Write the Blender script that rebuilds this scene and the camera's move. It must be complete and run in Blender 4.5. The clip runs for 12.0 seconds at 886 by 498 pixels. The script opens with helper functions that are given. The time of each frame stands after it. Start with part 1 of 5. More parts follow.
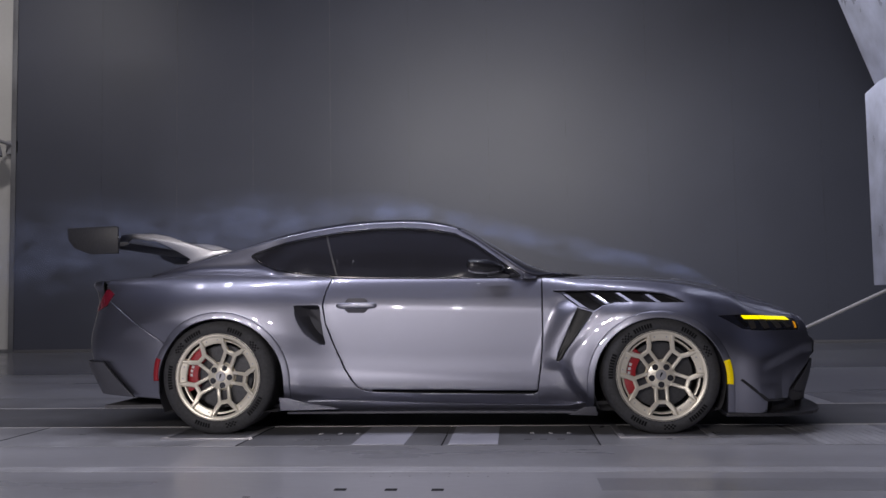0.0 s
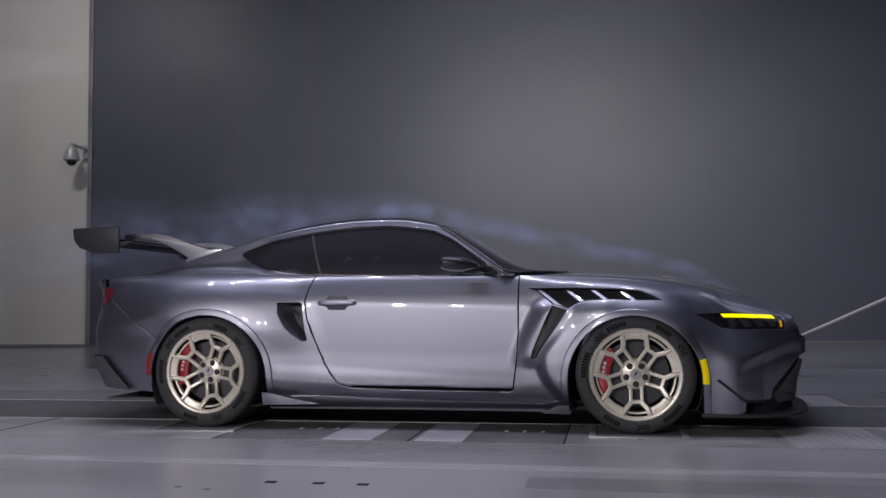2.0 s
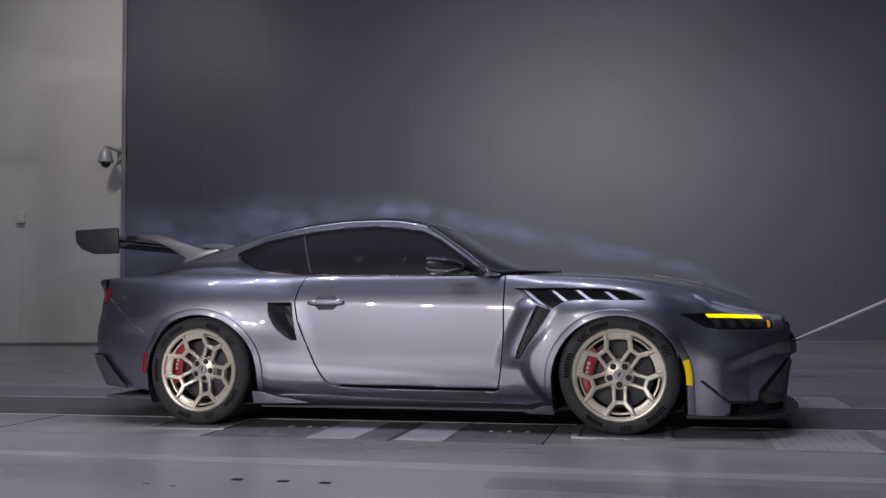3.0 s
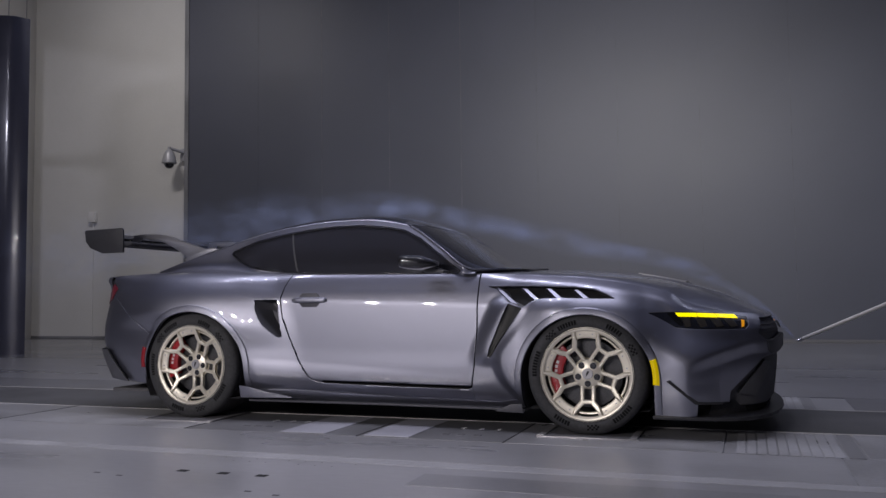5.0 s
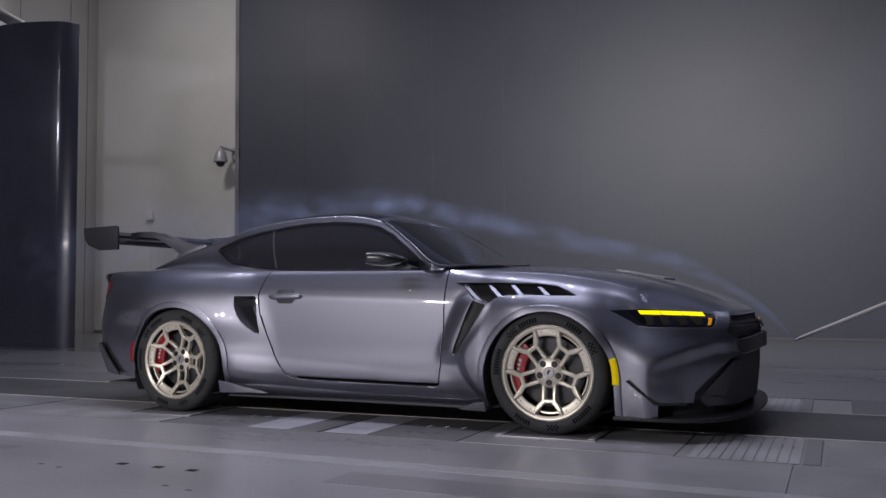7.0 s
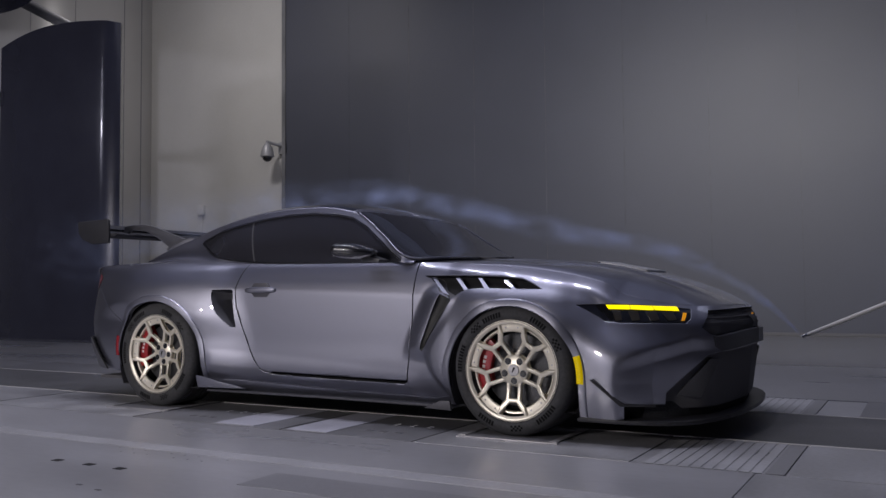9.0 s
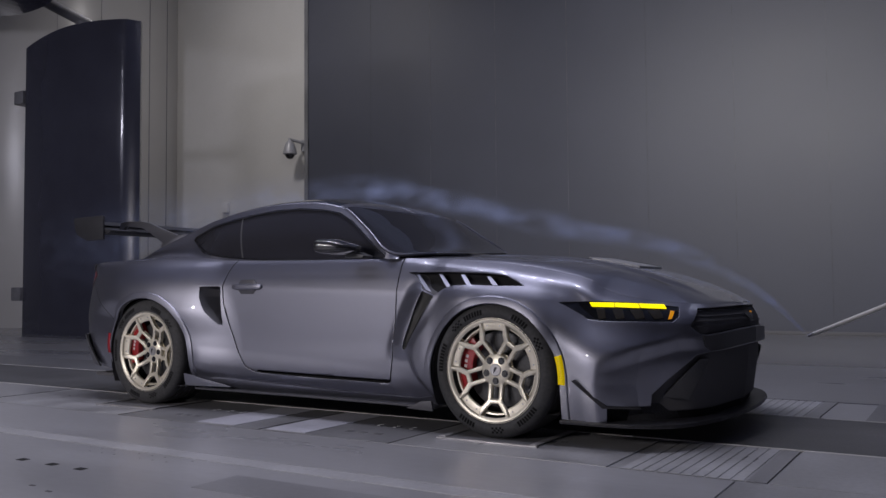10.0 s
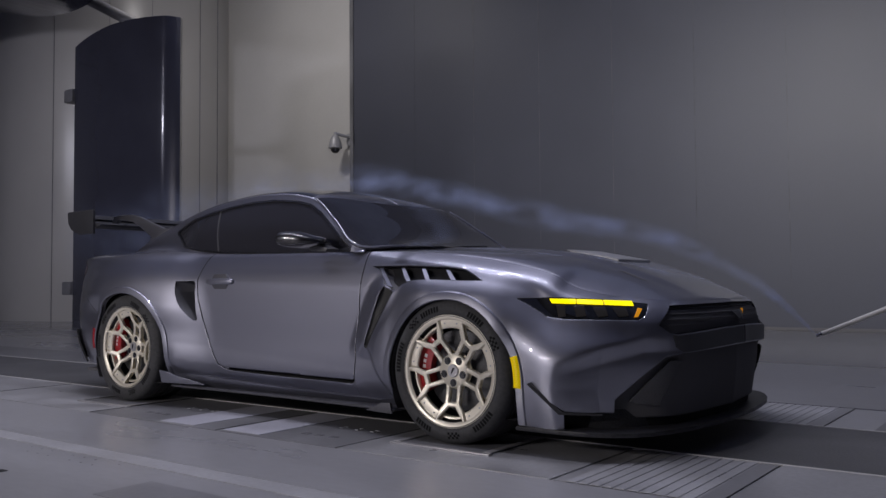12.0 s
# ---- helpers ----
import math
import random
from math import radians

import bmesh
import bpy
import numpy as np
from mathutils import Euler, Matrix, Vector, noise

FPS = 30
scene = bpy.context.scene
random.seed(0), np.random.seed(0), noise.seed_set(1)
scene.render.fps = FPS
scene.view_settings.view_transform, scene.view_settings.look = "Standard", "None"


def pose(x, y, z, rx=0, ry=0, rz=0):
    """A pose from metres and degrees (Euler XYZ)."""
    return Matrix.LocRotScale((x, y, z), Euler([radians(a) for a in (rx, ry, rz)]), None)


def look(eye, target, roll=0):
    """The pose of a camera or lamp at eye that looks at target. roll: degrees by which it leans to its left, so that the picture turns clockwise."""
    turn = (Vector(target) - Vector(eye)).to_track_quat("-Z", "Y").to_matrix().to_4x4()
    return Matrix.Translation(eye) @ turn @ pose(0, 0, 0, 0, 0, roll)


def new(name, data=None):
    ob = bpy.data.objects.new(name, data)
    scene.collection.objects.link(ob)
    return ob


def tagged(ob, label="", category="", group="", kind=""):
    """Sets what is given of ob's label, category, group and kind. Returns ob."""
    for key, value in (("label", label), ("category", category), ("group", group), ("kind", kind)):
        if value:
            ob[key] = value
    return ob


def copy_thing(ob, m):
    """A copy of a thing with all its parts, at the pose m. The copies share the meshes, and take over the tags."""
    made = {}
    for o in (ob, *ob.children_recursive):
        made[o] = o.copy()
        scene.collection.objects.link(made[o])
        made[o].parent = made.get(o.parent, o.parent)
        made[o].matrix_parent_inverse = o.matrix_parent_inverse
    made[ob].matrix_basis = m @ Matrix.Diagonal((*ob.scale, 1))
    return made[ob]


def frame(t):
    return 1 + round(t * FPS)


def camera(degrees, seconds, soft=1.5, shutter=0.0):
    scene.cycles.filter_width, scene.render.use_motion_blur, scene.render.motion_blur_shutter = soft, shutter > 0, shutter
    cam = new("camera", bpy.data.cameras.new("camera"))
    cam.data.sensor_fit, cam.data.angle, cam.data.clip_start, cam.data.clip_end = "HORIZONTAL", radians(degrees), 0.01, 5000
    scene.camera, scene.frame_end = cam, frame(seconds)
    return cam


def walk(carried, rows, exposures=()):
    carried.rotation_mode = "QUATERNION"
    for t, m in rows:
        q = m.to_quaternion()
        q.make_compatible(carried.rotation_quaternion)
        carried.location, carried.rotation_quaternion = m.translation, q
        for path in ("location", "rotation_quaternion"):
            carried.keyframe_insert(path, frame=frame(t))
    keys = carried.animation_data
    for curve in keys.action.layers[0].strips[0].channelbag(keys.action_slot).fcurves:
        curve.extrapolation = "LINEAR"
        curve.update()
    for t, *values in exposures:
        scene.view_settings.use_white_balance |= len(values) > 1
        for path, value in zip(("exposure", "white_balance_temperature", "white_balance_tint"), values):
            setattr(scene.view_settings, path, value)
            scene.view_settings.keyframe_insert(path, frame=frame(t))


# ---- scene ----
cam = camera(54.4, 12.0)
METRES, EYE, TILT, LEAN, TURN = 4.08, 0.78, 0.80, 0.22, 4.8
ROWS = [
    (0.0, 0.0, 0.0, 0.0, 0.04, 2.97, 0.71),
    (0.5, 0.044, -0.0, -0.0014, 1.63, 2.98, 0.7),
    (1.0, 0.0884, 0.0002, -0.0012, 3.22, 2.91, 0.71),
    (1.5, 0.1319, 0.0013, -0.0029, 4.7, 2.93, 0.67),
    (2.0, 0.177, 0.0032, -0.0027, 6.2, 2.9, 0.66),
    (2.5, 0.2217, 0.0061, -0.0022, 7.67, 2.87, 0.67),
    (3.0, 0.2655, 0.0101, -0.0014, 9.13, 2.83, 0.7),
    (5.0, 0.4303, 0.0326, -0.0002, 14.72, 2.63, 0.63),
    (5.5, 0.4702, 0.042, -0.0005, 16.0, 2.59, 0.59),
    (6.0, 0.5096, 0.0555, -0.001, 17.28, 2.56, 0.58),
    (6.5, 0.5477, 0.0726, -0.0006, 18.55, 2.48, 0.56),
    (7.0, 0.5839, 0.0934, -0.0009, 19.8, 2.41, 0.57),
    (9.0, 0.7043, 0.201, -0.0036, 24.67, 2.05, 0.64),
    (9.5, 0.7295, 0.2334, -0.0054, 25.87, 2.0, 0.63),
    (10.0, 0.7532, 0.2656, -0.0061, 27.05, 1.93, 0.62),
    (10.5, 0.7768, 0.2988, -0.0067, 28.25, 1.87, 0.62),
    (11.0, 0.7996, 0.3317, -0.0076, 29.44, 1.83, 0.62),
    (11.5, 0.8211, 0.3647, -0.0071, 30.62, 1.7, 0.63),
    (12.0, 0.8414, 0.3975, -0.008, 31.82, 1.62, 0.64),
]
walk(cam, [(t, pose(0, 0, EYE, TILT, LEAN, TURN) @ pose(METRES * x, METRES * y, METRES * z, 90 + pitch, roll, yaw)) for t, x, y, z, yaw, pitch, roll in ROWS])

# ---- world, lamps ----
world = bpy.data.worlds.new("hall_air")
scene.world = world
world.use_nodes = True
world.node_tree.nodes["Background"].inputs[0].default_value = (0.30, 0.34, 0.50, 1)
world.node_tree.nodes["Background"].inputs[1].default_value = 0.02


def area_lamp(name, eye, target, sx, sy, watts, colour, spread=180):
    data = bpy.data.lights.new(name, "AREA")
    data.shape, data.size, data.size_y = "RECTANGLE", sx, sy
    data.energy, data.color, data.spread = watts, colour, radians(spread)
    ob = new(name, data)
    ob.matrix_world = look(eye, target)
    return ob


# two rows of small luminaires over the car, floods behind the walk, and unseen fill lamps added over both ends
TINT = (0.86, 0.85, 1.0)
LAMP_Z, LAMP_ROWS, LAMP_X = 8.2, (4.9, 6.3), (-5.0, -3.8, -2.6, -1.4, -0.2, 1.0)
for ly, watts in zip(LAMP_ROWS, (23, 22)):
    for lx, share in zip(LAMP_X, (0.6, 0.85, 1.0, 1.05, 1.05, 1.0)):
        area_lamp("ceiling_light_source", (lx, ly, LAMP_Z), (lx, ly + 0.001, 0), 0.30, 0.09, watts * share, TINT, 150)
FLOODS = ((-4.1, -2.6, 2.6), (-3.3, -2.6, 2.9), (-2.5, -2.6, 2.5), (-1.7, -2.6, 2.75), (-0.9, -2.6, 3.0))
for lx, ly, lz in FLOODS:
    area_lamp("flood_light_source", (lx, ly, lz), (0.5 * lx - 0.1, 6, 0.6), 0.13, 0.11, 19, (1.0, 0.93, 0.92), 125)
# unseen floods, added to make the pool of light on the dark wall
WALL_FILLS = ((-1.9, 7.8, 5.5), (0.9, 7.8, 5.5))
for lx, ly, lz in WALL_FILLS:
    area_lamp("wall_fill_source", (lx, ly, lz), (lx, 16.2, 3.2), 0.5, 0.3, 98, (1.0, 0.96, 0.94), 112)
END_FILL, WEST_FILL, EAST_FILL = (-9.6, 11.6, 8.3), (-13.0, 3.0, 5.2), (2.4, 9.0, 6.6)
# unseen spot, added to lift the nozzle and the dim wall beside it
area_lamp("east_fill_source", EAST_FILL, (5.2, 12.5, 2.6), 0.5, 0.3, 55, (0.86, 0.88, 1.0), 90)
# unseen lamp, added to brighten the flap and cheek at the collector end
area_lamp("west_fill_source", WEST_FILL, (-15.0, 11.5, 2.6), 1.4, 0.5, 75, TINT, 120)
# unseen lamp, added to brighten the light wall
area_lamp("end_fill_source", END_FILL, (-11.4, 16.4, 2.4), 1.4, 0.3, 94, (0.99, 0.94, 0.93), 150)
# unseen wall washers, added so the dado shines in the car's paint
for lx, watts in ((-10.5, 30), (-7.2, 52), (-3.9, 76), (-0.6, 76)):
    area_lamp("dado_fill_source", (lx, -2.4, 5.6), (lx, -5.0, 1.0), 1.2, 0.3, watts, TINT, 120)

# ---- materials ----
def node_mat(name):
    m = bpy.data.materials.new(name)
    m.use_nodes = True
    nt = m.node_tree
    return m, nt, nt.nodes["Principled BSDF"]


def surface(name, colour, rough=0.5, metal=0.0, grain=0.0, grain_scale=40.0, blotch=0.0, blotch_scale=1.5,
            bump=0.0, coat=0.0, rough_var=0.0, stretch=(1, 1, 1)):
    """Paint, metal, rubber: base colour with fine grain, broad blotches, bump and uneven gloss."""
    m, nt, b = node_mat(name)
    tex = nt.nodes.new("ShaderNodeTexCoord")
    mp = nt.nodes.new("ShaderNodeMapping")
    mp.inputs["Scale"].default_value = stretch
    nt.links.new(tex.outputs["Object"], mp.inputs[0])
    fine = nt.nodes.new("ShaderNodeTexNoise")
    fine.inputs["Scale"].default_value = grain_scale
    fine.inputs["Detail"].default_value = 4
    broad = nt.nodes.new("ShaderNodeTexNoise")
    broad.inputs["Scale"].default_value = blotch_scale
    broad.inputs["Detail"].default_value = 5
    nt.links.new(mp.outputs[0], fine.inputs[0])
    nt.links.new(mp.outputs[0], broad.inputs[0])

    def vary(source, amount, low):
        r = nt.nodes.new("ShaderNodeMapRange")
        r.inputs[1].default_value, r.inputs[2].default_value = 0.3, 0.7
        r.inputs[3].default_value, r.inputs[4].default_value = 1 - amount, 1 + amount * low
        nt.links.new(source, r.inputs[0])
        return r.outputs[0]

    mul = nt.nodes.new("ShaderNodeMath")
    mul.operation = "MULTIPLY"
    nt.links.new(vary(fine.outputs[0], grain, 1), mul.inputs[0])
    nt.links.new(vary(broad.outputs[0], blotch, 1), mul.inputs[1])
    mix = nt.nodes.new("ShaderNodeVectorMath")
    mix.operation = "SCALE"
    mix.inputs[0].default_value = colour[:3]
    nt.links.new(mul.outputs[0], mix.inputs["Scale"])
    nt.links.new(mix.outputs[0], b.inputs["Base Color"])
    rr = nt.nodes.new("ShaderNodeMapRange")
    rr.inputs[1].default_value, rr.inputs[2].default_value = 0.3, 0.7
    rr.inputs[3].default_value, rr.inputs[4].default_value = max(0.02, rough - rough_var), min(1, rough + rough_var)
    nt.links.new(broad.outputs[0], rr.inputs[0])
    nt.links.new(rr.outputs[0], b.inputs["Roughness"])
    b.inputs["Metallic"].default_value = metal
    if coat:
        b.inputs["Coat Weight"].default_value = coat
        b.inputs["Coat Roughness"].default_value = 0.012
        b.inputs["Coat IOR"].default_value = 1.7
    if bump:
        bp = nt.nodes.new("ShaderNodeBump")
        bp.inputs["Strength"].default_value = bump
        bp.inputs["Distance"].default_value = 0.004
        nt.links.new(fine.outputs[0], bp.inputs["Height"])
        nt.links.new(bp.outputs[0], b.inputs["Normal"])
    return m


def glowing(name, colour, strength):
    m, nt, b = node_mat(name)
    b.inputs["Base Color"].default_value = (*colour, 1)
    b.inputs["Roughness"].default_value = 0.25
    b.inputs["Emission Color"].default_value = (*colour, 1)
    b.inputs["Emission Strength"].default_value = strength
    return m


PAINT = surface("silver_violet_paint", (0.285, 0.288, 0.345), 0.43, 0.95, grain=0.03, grain_scale=900, coat=1.0)
ROOF = surface("dark_roof_paint", (0.025, 0.027, 0.04), 0.25, 0.2, grain=0.1, grain_scale=300, coat=0.8)
# blacks, carbon, void, glass and belt are raised: haze is in their colour
GLOSS_BLACK = surface("gloss_black_trim", (0.024, 0.024, 0.028), 0.2, 0.0, coat=0.5)
BLACK = surface("satin_black_plastic", (0.080, 0.080, 0.086), 0.45, 0.0, grain=0.2, grain_scale=200, bump=0.1)
SATIN_GREY = surface("satin_grey_valance", (0.17, 0.17, 0.19), 0.42, 0.6, grain=0.05, grain_scale=300)
CARBON = surface("carbon_splitter", (0.042, 0.042, 0.047), 0.4, 0.0, grain=0.3, grain_scale=120)
CARBON.node_tree.nodes["Principled BSDF"].inputs["Specular IOR Level"].default_value = 0.25
PIT = surface("dark_void", (0.125, 0.123, 0.132), 0.8)
GREY_PANEL = surface("dark_grey_bumper_panel", (0.09, 0.09, 0.105), 0.5, 0.2, grain=0.05, grain_scale=200)
SEAM = surface("black_seam", (0.014, 0.014, 0.016), 0.9)
GILL_GREY = surface("matt_gill_facet", (0.060, 0.060, 0.058), 0.55, 0.1, grain=0.08, grain_scale=250)
RUBBER = surface("tyre_rubber", (0.055, 0.055, 0.058), 0.72, 0.0, grain=0.2, grain_scale=60, blotch=0.15, blotch_scale=6)
RUBBER_MARK = surface("tyre_raised_mark", (0.010, 0.010, 0.011), 0.8)
RUBBER_MARK.node_tree.nodes["Principled BSDF"].inputs["Specular IOR Level"].default_value = 0.15
WHEEL = surface("champagne_forged_wheel", (0.92, 0.86, 0.72), 0.33, 0.40, grain=0.04, grain_scale=300, blotch=0.05, blotch_scale=8)
WHEEL_DARK = surface("dark_barrel", (0.05, 0.05, 0.052), 0.4, 0.6)
DISC = surface("brake_disc_steel", (0.08, 0.08, 0.085), 0.4, 0.4, grain=0.2, grain_scale=100)
RED = surface("red_caliper_paint", (0.42, 0.016, 0.022), 0.3, 0.0, coat=0.5)
WHITE_MARK = surface("white_mark", (0.75, 0.72, 0.72), 0.5)
CHROME = surface("bright_trim", (0.55, 0.54, 0.56), 0.25, 1.0)
ALU = surface("bare_aluminium", (0.52, 0.51, 0.52), 0.38, 0.6, grain=0.06, grain_scale=200)
SILVER_PART = surface("silver_wing_mount", (0.46, 0.455, 0.48), 0.3, 0.95)
GLASS = surface("dark_tinted_glass", (0.034, 0.034, 0.042), 0.04, 0.0)
LENS = surface("smoked_lamp_lens", (0.010, 0.010, 0.012), 0.08, 0.0, coat=1.0)
PROJECTOR = surface("lamp_projector", (0.05, 0.045, 0.04), 0.25, 0.3)
YELLOW = glowing("yellow_running_light", (1.0, 0.83, 0.0), 1.0)
AMBER_GLOW = glowing("amber_glow", (0.9, 0.36, 0.01), 0.28)
AMBER = glowing("amber_side_marker", (0.9, 0.66, 0.0), 0.22)
# the reflector is no lamp; a faint glow is added to its red
RED_LENS = glowing("red_reflector_glow", (0.33, 0.02, 0.03), 0.06)
WALL_DARK = surface("dark_hall_panel", (0.071, 0.075, 0.098), 0.52, 0.0, grain=0.04, grain_scale=60, blotch=0.05, blotch_scale=0.7, bump=0.05, rough_var=0.02)
# one sealant in two tones; the paler has its sheen put into the colour
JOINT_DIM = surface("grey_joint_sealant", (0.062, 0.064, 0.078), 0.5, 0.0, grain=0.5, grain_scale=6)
JOINT = surface("joint_sealant_sheen", (0.115, 0.117, 0.13), 0.45, 0.0, grain=0.5, grain_scale=6)
WALL_LIGHT = surface("light_grey_wall", (0.55, 0.54, 0.52), 0.6, 0.0, grain=0.03, grain_scale=50, blotch=0.05, blotch_scale=0.6)
FLAP = surface("dark_blue_flap", (0.060, 0.061, 0.085), 0.24, 0.1, blotch=0.07, blotch_scale=2, coat=0.3, rough_var=0.03)
# unseen ceiling: its glow on the car's top is put into this light blue
CEILING = surface("blue_grey_ceiling", (0.48, 0.57, 0.88), 0.7, 0.0, blotch=0.1)
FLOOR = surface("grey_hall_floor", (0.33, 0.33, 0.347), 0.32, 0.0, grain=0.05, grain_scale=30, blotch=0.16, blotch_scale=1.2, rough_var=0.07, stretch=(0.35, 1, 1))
# darkened base: the ceiling light's fall-off behind the car is put into it
FLOOR_MID = surface("dimmed_mid_floor", (0.24, 0.24, 0.255), 0.3, 0.0, grain=0.05, grain_scale=30, blotch=0.14, blotch_scale=1.0, rough_var=0.06, stretch=(0.35, 1, 1))
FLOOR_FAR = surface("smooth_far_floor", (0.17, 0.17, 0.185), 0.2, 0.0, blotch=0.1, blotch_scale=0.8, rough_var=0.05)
PLATE = surface("steel_floor_plate", (0.36, 0.36, 0.375), 0.35, 0.2, grain=0.08, grain_scale=40, blotch=0.2, blotch_scale=2.5, rough_var=0.1)
PLATE_DARK = surface("dark_floor_plate", (0.21, 0.21, 0.222), 0.4, 0.2, grain=0.08, grain_scale=40, blotch=0.2, blotch_scale=2, rough_var=0.08)
STRIP = surface("pale_seam_strip", (0.44, 0.44, 0.46), 0.4, 0.1, grain=0.08, grain_scale=40, blotch=0.15, blotch_scale=2.5, rough_var=0.08)
BELT = surface("black_road_belt", (0.11, 0.11, 0.115), 0.5, 0.0, grain=0.2, grain_scale=80, blotch=0.2, blotch_scale=2)
COLUMN = surface("grey_cheek_paint", (0.42, 0.41, 0.40), 0.3, blotch=0.06, blotch_scale=0.5)
REFLECTOR_WHITE = surface("white_reflector", (0.7, 0.7, 0.72), 0.6, blotch=0.05)
INSET = surface("pale_inset_plate", (0.50, 0.50, 0.56), 0.4, 0.15, grain=0.05, grain_scale=40, blotch=0.12, blotch_scale=2.5, rough_var=0.06)
PATCH = surface("worn_patch_plate", (0.27, 0.27, 0.285), 0.36, 0.1, grain=0.06, grain_scale=40, blotch=0.15, blotch_scale=2.0, rough_var=0.06)
PALE_BOX = surface("pale_painted_metal", (0.60, 0.59, 0.58), 0.45, 0.0, grain=0.03, grain_scale=60)
GREY_BOX = surface("grey_box_plastic", (0.35, 0.35, 0.36), 0.5)
NOZZLE = surface("nozzle_sheet", (0.66, 0.68, 0.80), 0.35, 0.3, blotch=0.25, blotch_scale=2.5, rough_var=0.1)


# ---- mesh helpers ----
def finish(name, verts, faces, material, parent=None, label="", smooth=True, solid=0.0, auto=35, rim=None):
    """A mesh object of its own, under a thing or part where one is given."""
    me = bpy.data.meshes.new(name)
    me.from_pydata([tuple(map(float, v)) for v in verts], [], faces)
    me.materials.append(material)
    me.validate()
    if smooth:
        me.shade_smooth()
        if auto:
            me.set_sharp_from_angle(angle=radians(auto))
    ob = new(name, me)
    if parent:
        ob.parent = parent
    if label:
        ob["label"] = label
    if solid:
        mod = ob.modifiers.new("thickness", "SOLIDIFY")
        mod.thickness, mod.offset = solid, -1
        if rim:
            me.materials.append(rim)
            mod.material_offset_rim = 1
    return ob


def part(name, bm, material, parent=None, label="", auto=35):
    """Links a bmesh as one mesh object under a thing or part."""
    me = bpy.data.meshes.new(name)
    bm.to_mesh(me)
    bm.free()
    me.materials.append(material)
    me.shade_smooth()
    me.set_sharp_from_angle(angle=radians(auto))
    ob = new(name, me)
    if parent:
        ob.parent = parent
    if label:
        ob["label"] = label
    return ob


def thing(name, label, category, group="", at=None):
    ob = new(name)
    ob.empty_display_size = 0.1
    if at is not None:
        ob.matrix_basis = at
    return tagged(ob, label, category, group)


def box_bm(x0, x1, y0, y1, z0, z1, bevel=0.0):
    bm = bmesh.new()
    bmesh.ops.create_cube(bm, size=1, matrix=Matrix.Translation(((x0 + x1) / 2, (y0 + y1) / 2, (z0 + z1) / 2)) @ Matrix.Diagonal((x1 - x0, y1 - y0, z1 - z0, 1)))
    if bevel:
        bmesh.ops.bevel(bm, geom=bm.edges[:], offset=bevel, segments=2, affect="EDGES", profile=0.6)
    return bm


def rod_bm(a, b, r0, r1=None, seg=16):
    a, b = Vector(a), Vector(b)
    bm = bmesh.new()
    d = b - a
    m = Matrix.Translation((a + b) / 2) @ d.to_track_quat("Z", "Y").to_matrix().to_4x4()
    bmesh.ops.create_cone(bm, cap_ends=True, segments=seg, radius1=r0, radius2=r0 if r1 is None else r1, depth=d.length, matrix=m)
    return bm


def join_bm(bms):
    out = bmesh.new()
    for b in bms:
        me = bpy.data.meshes.new("tmp")
        b.to_mesh(me)
        b.free()
        out.from_mesh(me)
        bpy.data.meshes.remove(me)
    return out


def prism_bm(poly, axis, lo, hi, bevel=0.0):
    """A flat outline pushed to a thickness. axis 'y': outline in x, z; 'z': in x, y; 'x': in y, z."""
    bm = bmesh.new()
    put = {"y": lambda a, b, c: (a, c, b), "z": lambda a, b, c: (a, b, c), "x": lambda a, b, c: (c, a, b)}[axis]
    lo_v = [bm.verts.new(put(a, b, lo)) for a, b in poly]
    hi_v = [bm.verts.new(put(a, b, hi)) for a, b in poly]
    bm.faces.new(lo_v)
    bm.faces.new(hi_v[::-1])
    n = len(poly)
    for i in range(n):
        bm.faces.new((lo_v[i], hi_v[i], hi_v[(i + 1) % n], lo_v[(i + 1) % n]))
    bmesh.ops.recalc_face_normals(bm, faces=bm.faces[:])
    if bevel:
        bmesh.ops.bevel(bm, geom=bm.edges[:], offset=bevel, segments=2, affect="EDGES", profile=0.6)
    return bm


def spl(xs, ys):
    """A smooth curve through a few values."""
    xs, ys = np.array(xs, float), np.array(ys, float)
    m = np.gradient(ys, xs)

    def f(x):
        x = np.clip(np.asarray(x, float), xs[0], xs[-1])
        i = np.clip(np.searchsorted(xs, x, side="right") - 1, 0, len(xs) - 2)
        h = xs[i + 1] - xs[i]
        t = (x - xs[i]) / h
        return ((2 * t**3 - 3 * t**2 + 1) * ys[i] + (t**3 - 2 * t**2 + t) * h * m[i]
                + (3 * t**2 - 2 * t**3) * ys[i + 1] + (t**3 - t**2) * h * m[i + 1])
    return f


def sstep(a, b, x):
    t = np.clip((x - a) / (b - a), 0, 1)
    return t * t * (3 - 2 * t)


def inside(px, py, poly):
    """Signed distance to a polygon's outline, positive inside."""
    px, py = np.asarray(px, float), np.asarray(py, float)
    d = np.full(px.shape, 1e9)
    s = np.ones(px.shape)
    n = len(poly)
    for i in range(n):
        ax, ay = poly[i]
        bx, by = poly[i - 1]
        ex, ey = bx - ax, by - ay
        wx, wy = px - ax, py - ay
        k = np.clip((wx * ex + wy * ey) / (ex * ex + ey * ey + 1e-12), 0, 1)
        d = np.minimum(d, (wx - ex * k) ** 2 + (wy - ey * k) ** 2)
        c1, c2, c3 = py >= ay, py < by, ex * wy > ey * wx
        s = np.where((c1 & c2 & c3) | (~c1 & ~c2 & ~c3), -s, s)
    return -s * np.sqrt(d)


